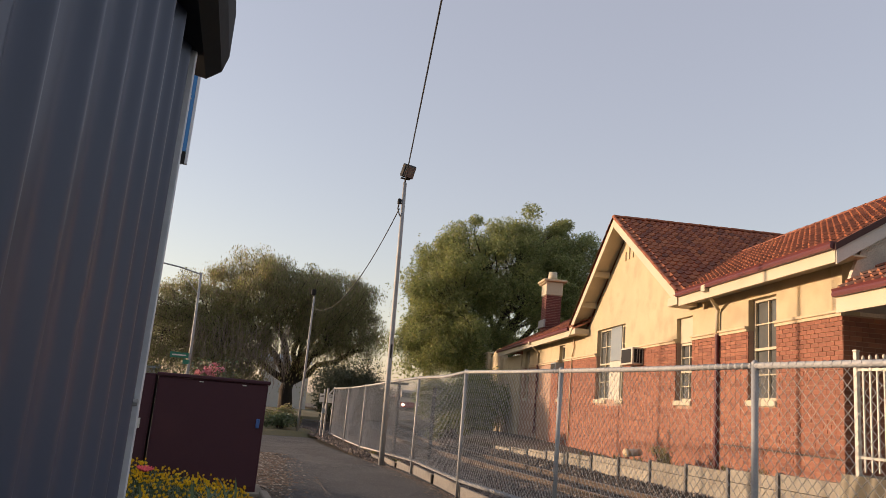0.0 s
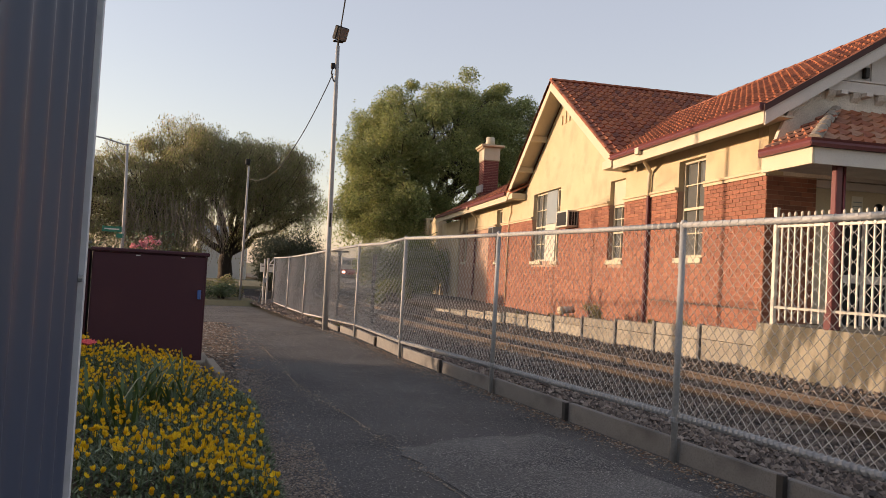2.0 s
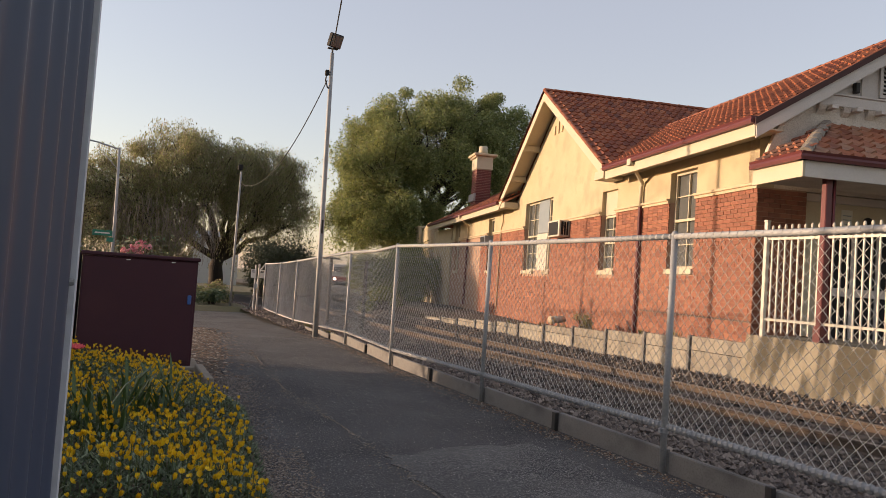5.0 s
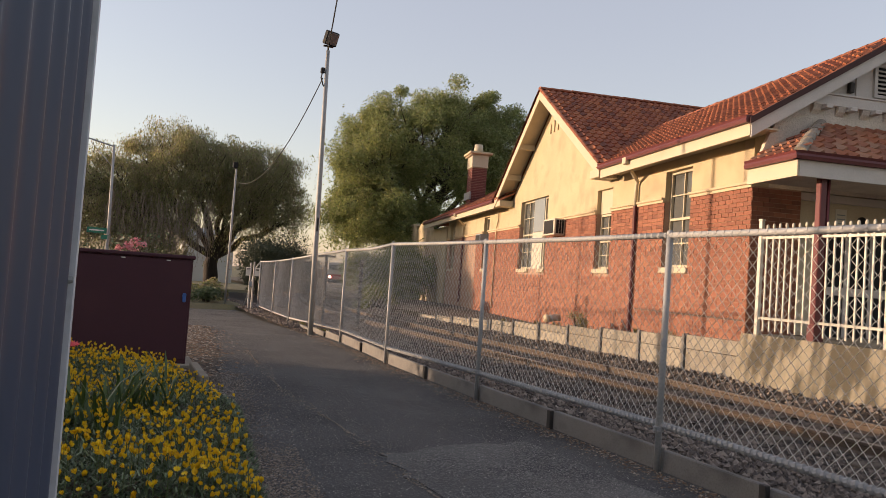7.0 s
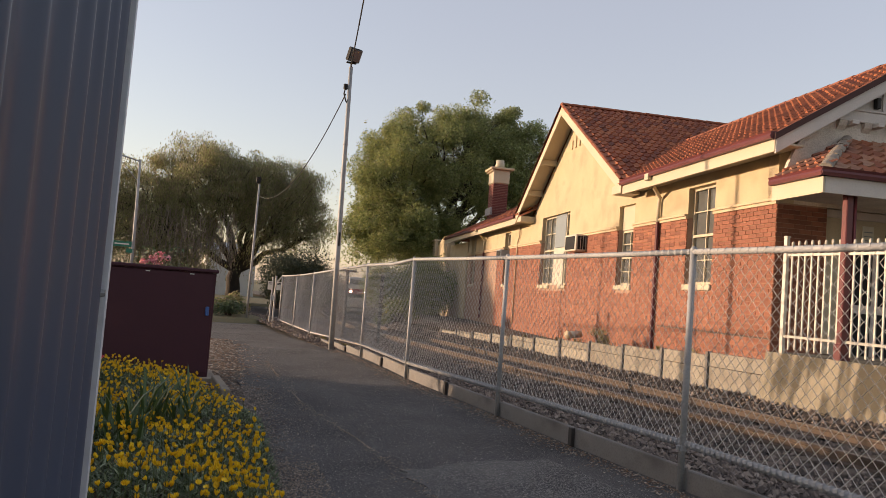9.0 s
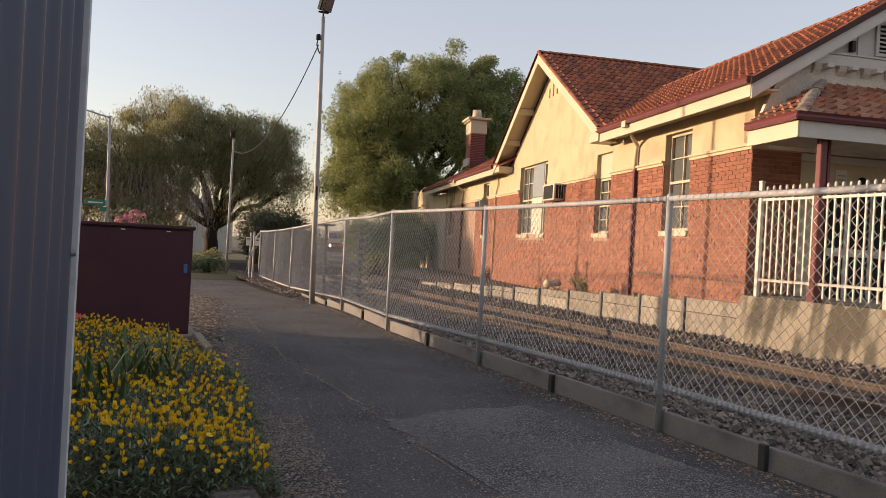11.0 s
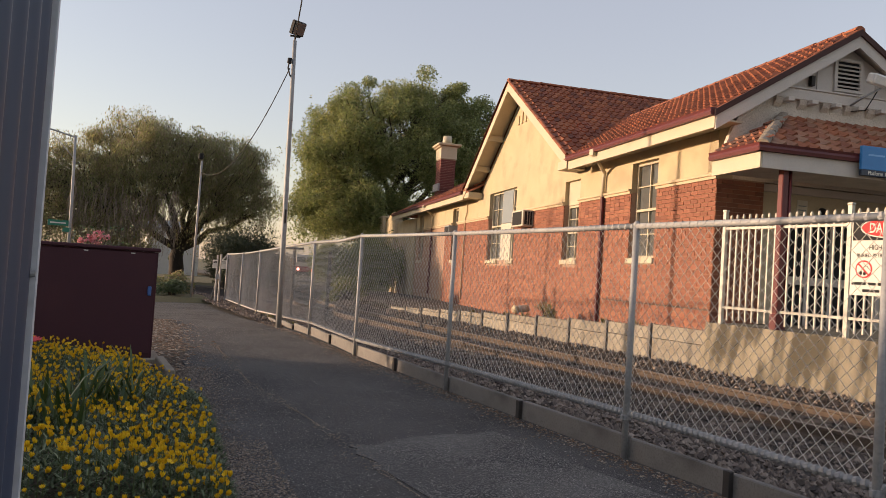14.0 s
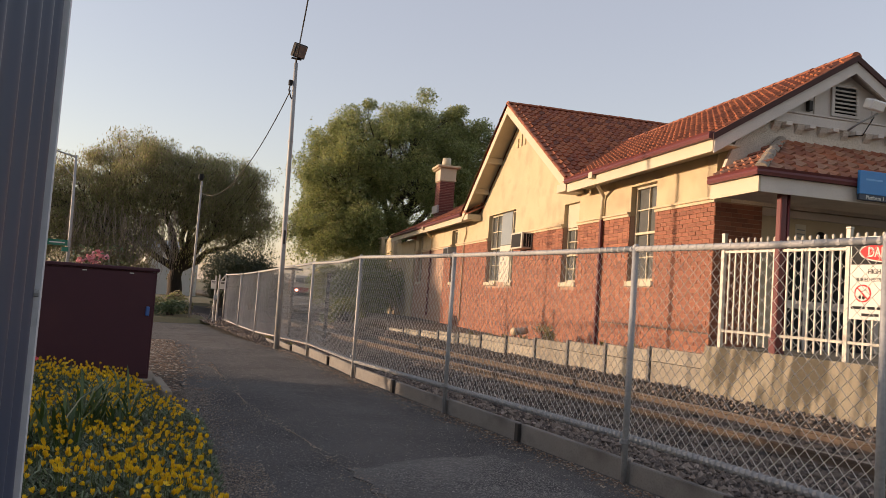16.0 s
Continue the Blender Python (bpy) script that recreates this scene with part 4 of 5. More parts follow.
part("leaf", box((10.0, U0 + 0.06, PLAT_Z), (10.95, U0 + 0.118, 2.75), 0.004), BLACK, door)
part("leaf", box((10.98, U0 + 0.06, PLAT_Z), (11.9, U0 + 0.118, 2.75), 0.004), BLACK, door)
part("lintel", box((9.33, U0 + 0.03, 3.30), (16, U0 + 0.118, 3.44), 0.004), GREYTRIM, door, "dark timber lintel")
part("post", box((10.93, U0 + 0.04, PLAT_Z), (11.0, U0 + 0.115, 2.9), 0.004), GREYTRIM, door)
for n in (9.72, 10.42, 11.42, 12.1):
    part("stile", box((n - 0.045, U0 + 0.035, PLAT_Z), (n + 0.045, U0 + 0.059, 2.8), 0.003), GREYTRIM, door, "pale door stile")
part("rail", box((9.7, U0 + 0.030, 1.55), (12.1, U0 + 0.034, 1.70), 0.001), GREYTRIM, door)
part("wall_panel", box((9.40, U0 + 0.06, PLAT_Z), (9.70, U0 + 0.118, 2.75), 0.004), CREAM, door)
notice = thing("notice_board", "white notice sheet with grey print on the cream wall", "notice", m=HOUSE)
part("sheet", box((10.18, U0 + 0.105, 2.85), (10.42, U0 + 0.118, 3.20), 0.002), SIGNWHITE, notice)
for z in (2.92, 3.0, 3.08):
    part("print_bar", box((10.21, U0 + 0.101, z), (10.39, U0 + 0.1045, z + 0.02)), GREYPANEL, notice)
wl = thing("bulkhead_lamp", "small black bulkhead lamp on the wall", "lamp", m=HOUSE)
bm = bmesh.new()
bmesh.ops.create_uvsphere(bm, u_segments=12, v_segments=8, radius=0.09, matrix=pose(10.75, U0 + 0.09, 3.02) @ Matrix.Diagonal((1, 0.7, 0.8, 1)))
part("body", bm, BLACK, wl, smooth=True)


# ---- signs ----
def words(text, size, m, material, parent, name="lettering"):
    cu = bpy.data.curves.new(name, "FONT")
    cu.body, cu.size, cu.align_x, cu.extrude = text, size, "CENTER", 0.001
    cu.offset = 0.012 * size
    cu.materials.append(material)
    ob = new(name, cu)
    ob.parent = parent
    ob.matrix_local = m
    return ob


def oval(w, h, depth, m, material, parent, name):
    bm = bmesh.new()
    bmesh.ops.create_cone(bm, cap_ends=True, segments=28, radius1=1, radius2=1, depth=depth)
    bmesh.ops.transform(bm, matrix=m @ Matrix.Diagonal((w / 2, h / 2, 1, 1)), verts=bm.verts)
    return part(name, bm, material, parent)


# danger sign: local x to the right, y up, z towards the reader
danger = thing("danger_sign", "black, red and white danger sign on the picket fence", "sign",
               m=Matrix(((0, 0, -1, 10.275), (-1, 0, 0, 6.76), (0, 1, 0, 0), (0, 0, 0, 1))))
part("panel", box((-0.56, 1.40, -0.004), (0.56, 2.61, 0.002), 0.001), SIGNWHITE, danger)
part("header", box((-0.54, 2.20, 0.002), (0.54, 2.59, 0.008)), INK, danger, "black header field")
oval(0.84, 0.30, 0.006, pose(0, 2.38, 0.011), SIGNWHITE, danger, "oval_rim")
oval(0.80, 0.265, 0.006, pose(0, 2.38, 0.017), RED, danger, "oval")
words("DANGER", 0.20, pose(0, 2.31, 0.0215) @ Matrix.Diagonal((0.70, 1, 1, 1)), SIGNWHITE, danger)
words("HIGH PRESSURE", 0.10, pose(0, 2.065, 0.004) @ Matrix.Diagonal((0.80, 1, 1, 1)), INK, danger)
words("BURIED PETROLEUM", 0.078, pose(-0.165, 1.955, 0.004) @ Matrix.Diagonal((0.85, 1, 1, 1)), INK, danger)
oval(0.26, 0.26, 0.004, pose(-0.35, 1.78, 0.004), RED, danger, "ring")
oval(0.215, 0.215, 0.004, pose(-0.35, 1.78, 0.008), SIGNWHITE, danger, "ring_field")
for x, z, w in ((-0.39, 1.725, 0.045), (-0.33, 1.72, 0.045)):
    oval(w, 0.06, 0.004, pose(x, z, 0.012), INK, danger, "pictogram")
part("pictogram", tube([(-0.36, 1.80, 0.012), (-0.33, 1.825, 0.012), (-0.29, 1.82, 0.012), (-0.275, 1.79, 0.012)], 0.006, sides=6), INK, danger)
bm = bmesh.new()
box_into(bm, (-0.115, -0.010, 0.014), (0.115, 0.010, 0.018), 0, pose(-0.35, 1.78, 0, 0, 0, -45))
part("slash", bm, RED, danger)
for x, z, w in ((-0.53, 1.55, 0.22), (-0.28, 1.55, 0.12), (-0.13, 1.55, 0.26), (0.16, 1.55, 0.34), (-0.36, 1.45, 0.26), (-0.06, 1.45, 0.34)):
    part("print_bar", box((x, z, 0.002), (x + w, z + 0.042, 0.005)), INK, danger)

ps = thing("platform_sign", "blue platform sign with a navy lower strip under the verandah eaves", "sign",
           m=HOUSE @ Matrix(((1, 0, 0, 9.50), (0, 0, -1, 10.22), (0, 1, 0, 0), (0, 0, 0, 1))))
part("panel", box((0, 3.47, -0.06), (1.5, 3.86, 0.0), 0.006), BLUE, ps)
part("strip", box((0, 3.37, -0.06), (1.5, 3.469, 0.0), 0.004), NAVY, ps, "navy lower strip")
words("Platform 1 / City", 0.088, pose(0.42, 3.39, 0.002), SIGNWHITE, ps)
part("print_bar", box((0.12, 3.70, 0.0005), (0.45, 3.73, 0.002)), mat("pale_blue_print", (0.2, 0.45, 0.75), bump=0), ps)
for x in (0.15, 1.35):
    part("bracket", box((x, 3.42, -0.20), (x + 0.03, 3.50, -0.0605)), DARKSTEEL, ps)

FLOODWHITE = mat("white_enamel", (0.80, 0.79, 0.76), rough=0.4, bump=0)
fl = thing("floodlight", "white floodlight on an arm at the gable", "floodlight", m=HOUSE)
bm = bmesh.new()
box_into(bm, (-0.16, -0.12, -0.10), (0.16, 0.12, 0.10), 0.03, pose(10.95, 11.5, 5.42, 20, 8, 0))
part("head", bm, FLOODWHITE, fl)
part("arm", tube([(10.70, 11.86, 4.98), (10.78, 11.66, 5.10), (11.05, 11.52, 5.28)], 0.02), GALV, fl, smooth=True)
part("stay", tube([(10.72, 11.86, 4.88), (10.80, 11.60, 4.85), (11.0, 11.55, 5.22)], 0.010), BLACK, fl, smooth=True)

# crossing sign post beside the fence's far end
cs = thing("path_sign_post", "small white plates on two pale steel posts", "sign post", m=pose(4.36, 25.9, -0.22))
part("post", tube([(-0.05, 0, -0.1), (-0.05, 0, 1.66)], 0.03), GALV, cs)
part("post", tube([(0.07, 0.05, -0.1), (0.07, 0.05, 1.70)], 0.032), GALV, cs)
for x in (-0.13, 0.16):
    pl = part("plate", box((x - 0.08, -0.05, 1.22), (x + 0.08, -0.041, 1.50), 0.002), SIGNWHITE, cs)
    for z in (1.40, 1.44):
        part("print_bar", box((x - 0.06, -0.054, z), (x + 0.06, -0.0505, z + 0.02)), INK, pl)
part("meter_box", box((-0.09, -0.06, 0.86), (0.03, -0.031, 1.02), 0.004), GREYPANEL, cs)


# ---- trees and planting ----
def leaf_cloud(name, centres, radii, per, leaf, material, parent, droop=0.8, seed=1, squash=0.8, strands=0.0, strand_len=1.2):
    """Many small hanging leaves round the centres, with strands that hang from some of them."""
    rng = np.random.default_rng(seed)
    C = np.repeat(np.array(centres), per, axis=0)
    R = np.repeat(np.array(radii), per)
    n = len(C)
    d = rng.normal(size=(n, 3))
    d /= np.linalg.norm(d, axis=1)[:, None]
    rr = R * rng.random(n) ** 0.45
    P = C + d * rr[:, None] * np.array([1, 1, squash])
    if strands:
        hang = rng.random(n) < strands
        grp = (rng.integers(0, 14, n) + np.repeat(np.arange(len(centres)), per) * 14)
        off = rng.normal(size=(grp.max() + 1, 2)) * 0.8
        P[hang, :2] = C[hang, :2] + off[grp[hang]] * R[hang, None] * 0.8 + rng.normal(size=(hang.sum(), 2)) * 0.05
        P[hang, 2] = C[hang, 2] - rng.random(hang.sum()) * strand_len * (0.5 + rng.random(grp.max() + 1)[grp[hang]])
    a = rng.random(n) * 2 * math.pi
    down = np.stack([np.cos(a) * (1 - droop), np.sin(a) * (1 - droop), -np.ones(n) * droop], 1) + rng.normal(size=(n, 3)) * 0.25
    down /= np.linalg.norm(down, axis=1)[:, None]
    side = np.cross(down, rng.normal(size=(n, 3)))
    side /= np.linalg.norm(side, axis=1)[:, None]
    L = leaf[1] * (0.6 + 0.8 * rng.random(n))[:, None]
    W = leaf[0] * (0.6 + 0.8 * rng.random(n))[:, None]
    nrm = np.cross(down, side)
    V = np.stack([P, P + down * L * 0.5 + side * W * 0.5 + nrm * L * 0.06, P + down * L, P + down * L * 0.5 - side * W * 0.5 + nrm * L * 0.06], 1).reshape(-1, 3)
    me = bpy.data.meshes.new(name)
    me.vertices.add(4 * n)
    me.vertices.foreach_set("co", V.ravel())
    me.loops.add(4 * n)
    me.loops.foreach_set("vertex_index", np.arange(4 * n))
    me.polygons.add(n)
    me.polygons.foreach_set("loop_start", np.arange(n) * 4)
    me.update()
    me.materials.append(material)
    ob = new(name, me)
    ob.parent = parent
    return ob


LEAF_A = island_mat("pepper_tree_leaf", [(0.14, 0.16, 0.062), (0.26, 0.27, 0.10), (0.36, 0.33, 0.17), (0.25, 0.19, 0.14), (0.20, 0.225, 0.085)], rough=0.65, translucent=0.5)
LEAF_B = island_mat("green_leaf", [(0.10, 0.14, 0.05), (0.22, 0.265, 0.085), (0.36, 0.37, 0.13), (0.15, 0.19, 0.065), (0.29, 0.265, 0.125)], rough=0.6, translucent=0.42)
# shade on the far bushes is put into this very dark leaf colour
SHADED_LEAF = island_mat("shaded_bush_leaf", [(0.022, 0.034, 0.015), (0.05, 0.06, 0.025), (0.034, 0.045, 0.02)], rough=0.6, translucent=0.1)
LEAF_C = island_mat("garden_leaf", [(0.04, 0.07, 0.025), (0.08, 0.12, 0.05), (0.13, 0.16, 0.10), (0.06, 0.09, 0.03)], rough=0.6, translucent=0.2)


def lumps(c, r, n, seed, zmin=-0.5, shell=0.62):
    """Centres of foliage clumps: mostly near the outside of a lumpy ellipsoid."""
    rng = np.random.default_rng(seed)
    out = []
    while len(out) < n:
        d = rng.normal(size=3)
        d /= np.linalg.norm(d)
        if d[2] < zmin:
            continue
        k = shell + (1 - shell) * rng.random() ** 0.6
        wob = 1 + 0.10 * math.sin(d[0] * 7 + seed) + 0.09 * math.sin(d[1] * 9 + d[2] * 5)
        out.append((c[0] + d[0] * r[0] * k * wob, c[1] + d[1] * r[1] * k * wob, c[2] + d[2] * r[2] * k * wob))
    return out


def branch_to(bm, a, b, r0, r1, bend, rng, sides=6):
    a, b = Vector(a), Vector(b)
    pts = []
    for k in range(6):
        t = k / 5
        p = a.lerp(b, t)
        p.z += bend * math.sin(math.pi * t)
        p += Vector((rng.uniform(-1, 1), rng.uniform(-1, 1), rng.uniform(-1, 1))) * 0.05 * (a - b).length * (0 < t < 1)
        pts.append(p)
    tube_into(bm, pts, r0, r1, sides, cap=False)


def tree(label, base, fork_z, limbs, centres, radii, per, leaf, material, trunk_r, seed, strands=0.3, strand_len=1.4, twig=0.04, droop=0.8):
    t = thing("tree", label, "tree")
    rng = random.Random(seed)
    bm = bmesh.new()
    b = Vector(base)
    fork = b + Vector((0.1, 0, fork_z))
    tube_into(bm, [b + Vector((0, 0, -0.3)), b + Vector((0.03, 0, fork_z * 0.3)), b + Vector((-0.05, 0, fork_z * 0.7)), fork], trunk_r * 1.35, trunk_r, 10)
    part("trunk", bm, BARK, t, smooth=True)
    ends = []
    for l in limbs:
        e = Vector(l)
        bm = bmesh.new()
        branch_to(bm, fork - Vector((0, 0, 0.2)), e, trunk_r * 0.62, trunk_r * 0.25, 0.3, rng, 8)
        ends.append(e)
        part("limb", bm, BARK, t, smooth=True)
    bm = bmesh.new()
    for c in centres:
        e = min(ends, key=lambda q: (q - Vector(c)).length)
        branch_to(bm, fork.lerp(e, rng.uniform(0.55, 1.0)), c, twig, twig * 0.3, 0.25, rng, 5)
    tagged(part("branches", bm, BARK, t, smooth=True), kind="stuff")
    leaf_cloud("crown", centres, radii, per, leaf, material, t, droop=droop, seed=seed, strands=strands, strand_len=strand_len)
    return t


rng = random.Random(5)
# the pepper tree stands back beyond the road, near (5.5, 48)
cA = lumps((4.3, 46.8, 5.8), (4.8, 4.4, 3.5), 150, 11, zmin=-0.1, shell=0.5) + lumps((7.7, 46.5, 6.5), (3.1, 3.2, 2.2), 70, 12, zmin=-0.05, shell=0.55)
cA += lumps((-1.0, 46.6, 5.0), (4.0, 3.6, 2.5), 80, 18, zmin=-0.2, shell=0.5)
cA += lumps((9.3, 46.5, 5.4), (1.7, 1.7, 1.2), 16, 17, zmin=-0.5, shell=0.5)
cA += lumps((3.4, 46.6, 8.5), (1.0, 1.2, 0.8), 8, 23, zmin=-0.4, shell=0.3) + lumps((0.6, 46.6, 7.4), (1.0, 1.2, 0.7), 7, 24, zmin=-0.4, shell=0.3)
cA += [(rng.uniform(-4.2, 4.0), rng.uniform(43.4, 47.2), rng.uniform(2.6, 6.0)) for _ in range(90)]
cA += lumps((8.6, 46.2, 4.6), (2.3, 2.0, 1.3), 34, 27, zmin=-0.6, shell=0.3) + lumps((6.2, 45.2, 5.0), (1.6, 1.4, 1.0), 16, 28, zmin=-0.6, shell=0.3)
cA += [(rng.uniform(-4.8, 3.6), rng.uniform(43.8, 45.8), rng.uniform(1.6, 3.4)) for _ in range(50)]
pepper = tree("broad weeping pepper tree with drooping grey-green foliage", (5.6, 48.2, -0.1), 2.0,
     [(2.0, 47.0, 5.7), (4.0, 46.3, 6.3), (7.1, 46.6, 5.5), (8.8, 46.9, 5.0), (6.0, 48.6, 6.3), (0.0, 46.9, 4.6), (9.9, 46.6, 4.1), (7.6, 45.6, 4.4), (6.4, 46.0, 5.2)],
     cA, [rng.uniform(0.45, 0.95) for _ in cA], 400, (0.044, 0.14), LEAF_A, 0.36, 21, strands=0.36, strand_len=2.4, twig=0.045)
TWIG = mat("dry_twig", (0.34, 0.27, 0.21), (0.22, 0.17, 0.135), rough=0.95, bump=0)
twig_rng = random.Random(93)
bm = bmesh.new()
for _ in range(300):
    x = twig_rng.uniform(-0.5, 5.0)
    p = Vector((x, twig_rng.uniform(42.9, 44.6), twig_rng.uniform(2.8, 5.0)))
    pts = [p]
    for k in range(5):
        p = p + Vector((twig_rng.uniform(-0.13, 0.13), twig_rng.uniform(-0.1, 0.1), -twig_rng.uniform(0.2, 0.5)))
        pts.append(p)
    tube_into(bm, pts, 0.016, 0.006, 3, cap=False)
tagged(part("hanging_twigs", bm, TWIG, pepper), kind="stuff")
cB = lumps((21.7, 52, 9.5), (7.4, 5.5, 5.9), 235, 13, zmin=-0.5, shell=0.55) + lumps((17.2, 51, 6.8), (4.3, 3.5, 3.9), 75, 14, zmin=-0.8, shell=0.5)
cB += lumps((16.9, 50.3, 5.3), (3.6, 2.8, 2.3), 60, 19, zmin=-0.9, shell=0.3)
cB += lumps((26.4, 51.5, 11.4), (3.4, 3.0, 4.2), 70, 16, zmin=-0.7)
tree("tall rounded evergreen tree with dense green foliage", (20.8, 52.3, -0.1), 3.4,
     [(17.0, 51.5, 8.0), (19.5, 52, 11.5), (22.5, 52, 12.5), (25.5, 52, 10.0), (22.0, 50, 9.0)],
     cB, [rng.uniform(0.6, 1.35) for _ in cB], 640, (0.075, 0.17), LEAF_B, 0.5, 22, strands=0.16, strand_len=1.6, twig=0.07, droop=0.45)


def shrub(label, c, r, n, leaf, material, seed, per=160, category="shrub"):
    t = thing("shrub", label, category, m=pose(*c))
    rg = random.Random(seed)
    bm = bmesh.new()
    cs_ = lumps((0, 0, r[2] * 0.55), (r[0], r[1], r[2] * 0.6), n, seed, zmin=-0.6, shell=0.4)
    for q in cs_:
        branch_to(bm, (rg.uniform(-0.1, 0.1), rg.uniform(-0.1, 0.1), -0.15), q, 0.03, 0.008, 0.1, rg, 5)
    part("stems", bm, BARK, t)
    leaf_cloud("foliage", cs_, [max(r) * rg.uniform(0.28, 0.45) for _ in cs_], per, leaf, material, t, droop=0.35, seed=seed)
    return t


shrub("small dark rounded tree beyond the road", (7.3, 37.0, -0.1), (1.5, 1.3, 2.5), 30, (0.05, 0.12), SHADED_LEAF, 31, 420)
for i, (x, y, w, h) in enumerate([(1.6, 28.8, 1.0, 0.5), (2.6, 29.6, 1.1, 0.55), (3.2, 28.0, 0.6, 0.4), (3.6, 30.8, 0.9, 0.6), (0.4, 31.5, 1.2, 0.9), (2.2, 31.8, 1.0, 0.7)]):
    shrub("low green roadside shrub in dry grass", (x, y, -0.05), (w, 0.7, h), 10, (0.05, 0.14), LEAF_A if i % 2 else LEAF_C, 40 + i, 120)
shrub("dark dense shrub at the end of the station building", (15.2, 40.0, -0.05), (1.6, 1.5, 2.6), 40, (0.07, 0.15), LEAF_B, 51, 420)
shrub("tall dark hedge plant beyond the track", (15.1, 46.5, -0.1), (1.1, 1.0, 2.4), 40, (0.07, 0.15), LEAF_B, 52, 420)
shrub("dark hedge plant before the cream parapet", (17.2, 43.6, -0.05), (1.7, 1.2, 2.4), 40, (0.07, 0.15), LEAF_B, 54, 420)
shrub("yellow-green sunlit shrub beside the track", (10.6, 30.6, -0.15), (0.8, 0.7, 0.9), 14, (0.06, 0.14), island_mat("yellow_green_leaf", [(0.14, 0.17, 0.03), (0.22, 0.22, 0.04), (0.10, 0.13, 0.03)], translucent=0.3), 53, 150)

PINK = island_mat("pink_petal", [(0.60, 0.16, 0.20), (0.72, 0.30, 0.34), (0.75, 0.45, 0.45)], rough=0.7, translucent=0.2)
rose = shrub("pink flowering rose bush behind the maroon cabinet", (0.18, 11.6, -0.02), (0.35, 0.3, 1.45), 8, (0.03, 0.06), LEAF_C, 61, 90, "flower")
leaf_cloud("blossom", [(0.02, -0.05, 1.52), (0.12, 0.0, 1.60), (-0.10, 0.0, 1.48), (0.20, -0.02, 1.55), (0.08, -0.05, 1.47)], [0.07, 0.06, 0.06, 0.05, 0.06], 60, (0.035, 0.04), PINK, rose, droop=0.3, seed=62)

# ---- flower bed: mound of narrow leaves with yellow flowers ----
def bed_height(x, y):
    """Height of the planted mound over the ground."""
    right = 0.88 + 0.10 * (y - 4.0) if y < 7.0 else 1.18 - 0.16 * (y - 7.0)
    e = min((right - x) / 0.32, (y - 3.75) / 0.6, (9.7 - y) / 0.8, (x + 2.2) / 0.5)
    if e <= 0:
        return 0.0
    s = min(1.0, e)
    return (min(0.37, max(0.17, 0.28 - 0.13 * x)) + 0.03 * math.sin(3.1 * x + 1.7 * y) + 0.03 * math.sin(5 * y)) * math.sqrt(max(0, 1 - (1 - s) ** 2))


bed = thing("flower_bed", "dense garden bed of yellow flowers with narrow grey-green leaves", "flower bed")
part("soil", sheet(steps(-2.2, 1.1, 30), steps(3.6, 9.8, 50), lambda x, y: -0.03 + 0.62 * bed_height(x, y)), EARTH, bed)
rg = np.random.default_rng(77)


def blades(n, length, width, upright, material, name, seed, region=None):
    rg_ = np.random.default_rng(seed)
    verts, faces = [], []
    k = 0
    while k < n:
        x, y = rg_.uniform(-2.1, 1.15), 3.7 + 6.0 * rg_.random() ** 1.35
        h = bed_height(x, y)
        if h < 0.03 or (region and not region(x, y)):
            continue
        z = h * rg_.uniform(0.45, 0.92)
        a, L = rg_.uniform(0, 2 * math.pi), length * rg_.uniform(0.5, 1.2)
        up = upright * rg_.uniform(0.4, 1.4)
        dx, dy, dz = math.cos(a), math.sin(a), up
        l = math.sqrt(1 + up * up)
        dx, dy, dz = dx / l * L, dy / l * L, dz / l * L
        sx, sy = -math.sin(a) * width / 2, math.cos(a) * width / 2
        b = len(verts)
        verts += [(x - sx, y - sy, z), (x + sx, y + sy, z), (x + dx * 0.55 + sx, y + dy * 0.55 + sy, z + dz * 0.62), (x + dx * 0.55 - sx, y + dy * 0.55 - sy, z + dz * 0.62), (x + dx, y + dy, z + dz * 0.85)]
        faces += [(b, b + 1, b + 2, b + 3), (b + 3, b + 2, b + 4)]
        k += 1
    ob = raw_mesh(name, verts, faces, material)
    ob.parent = bed
    ob["kind"] = "stuff"


GREYLEAF = island_mat("grey_green_leaf", [(0.03, 0.05, 0.022), (0.085, 0.125, 0.055), (0.22, 0.27, 0.16), (0.05, 0.085, 0.033), (0.035, 0.055, 0.022), (0.12, 0.15, 0.06)], rough=0.6, translucent=0.15)
blades(72000, 0.050, 0.0095, 0.7, GREYLEAF, "leaves", 78)
STRAP = island_mat("strap_leaf", [(0.035, 0.07, 0.02), (0.07, 0.11, 0.03)], rough=0.45, translucent=0.15)
blades(60, 0.42, 0.022, 2.2, STRAP, "strap_leaves", 79, lambda x, y: (x - 0.30) ** 2 + (y - 6.3) ** 2 < 0.05)
blades(45, 0.40, 0.022, 2.2, STRAP, "strap_leaves", 80, lambda x, y: (x + 0.02) ** 2 + (y - 5.2) ** 2 < 0.03)
blades(30, 0.38, 0.022, 2.0, STRAP, "strap_leaves", 81, lambda x, y: (x - 0.42) ** 2 + (y - 7.3) ** 2 < 0.03)
YELLOW = island_mat("yellow_petal", [(0.80, 0.50, 0.012), (0.86, 0.62, 0.022), (0.72, 0.41, 0.010)], rough=0.6, translucent=0.2)
STEM = mat("flower_stem", (0.07, 0.10, 0.03), bump=0)


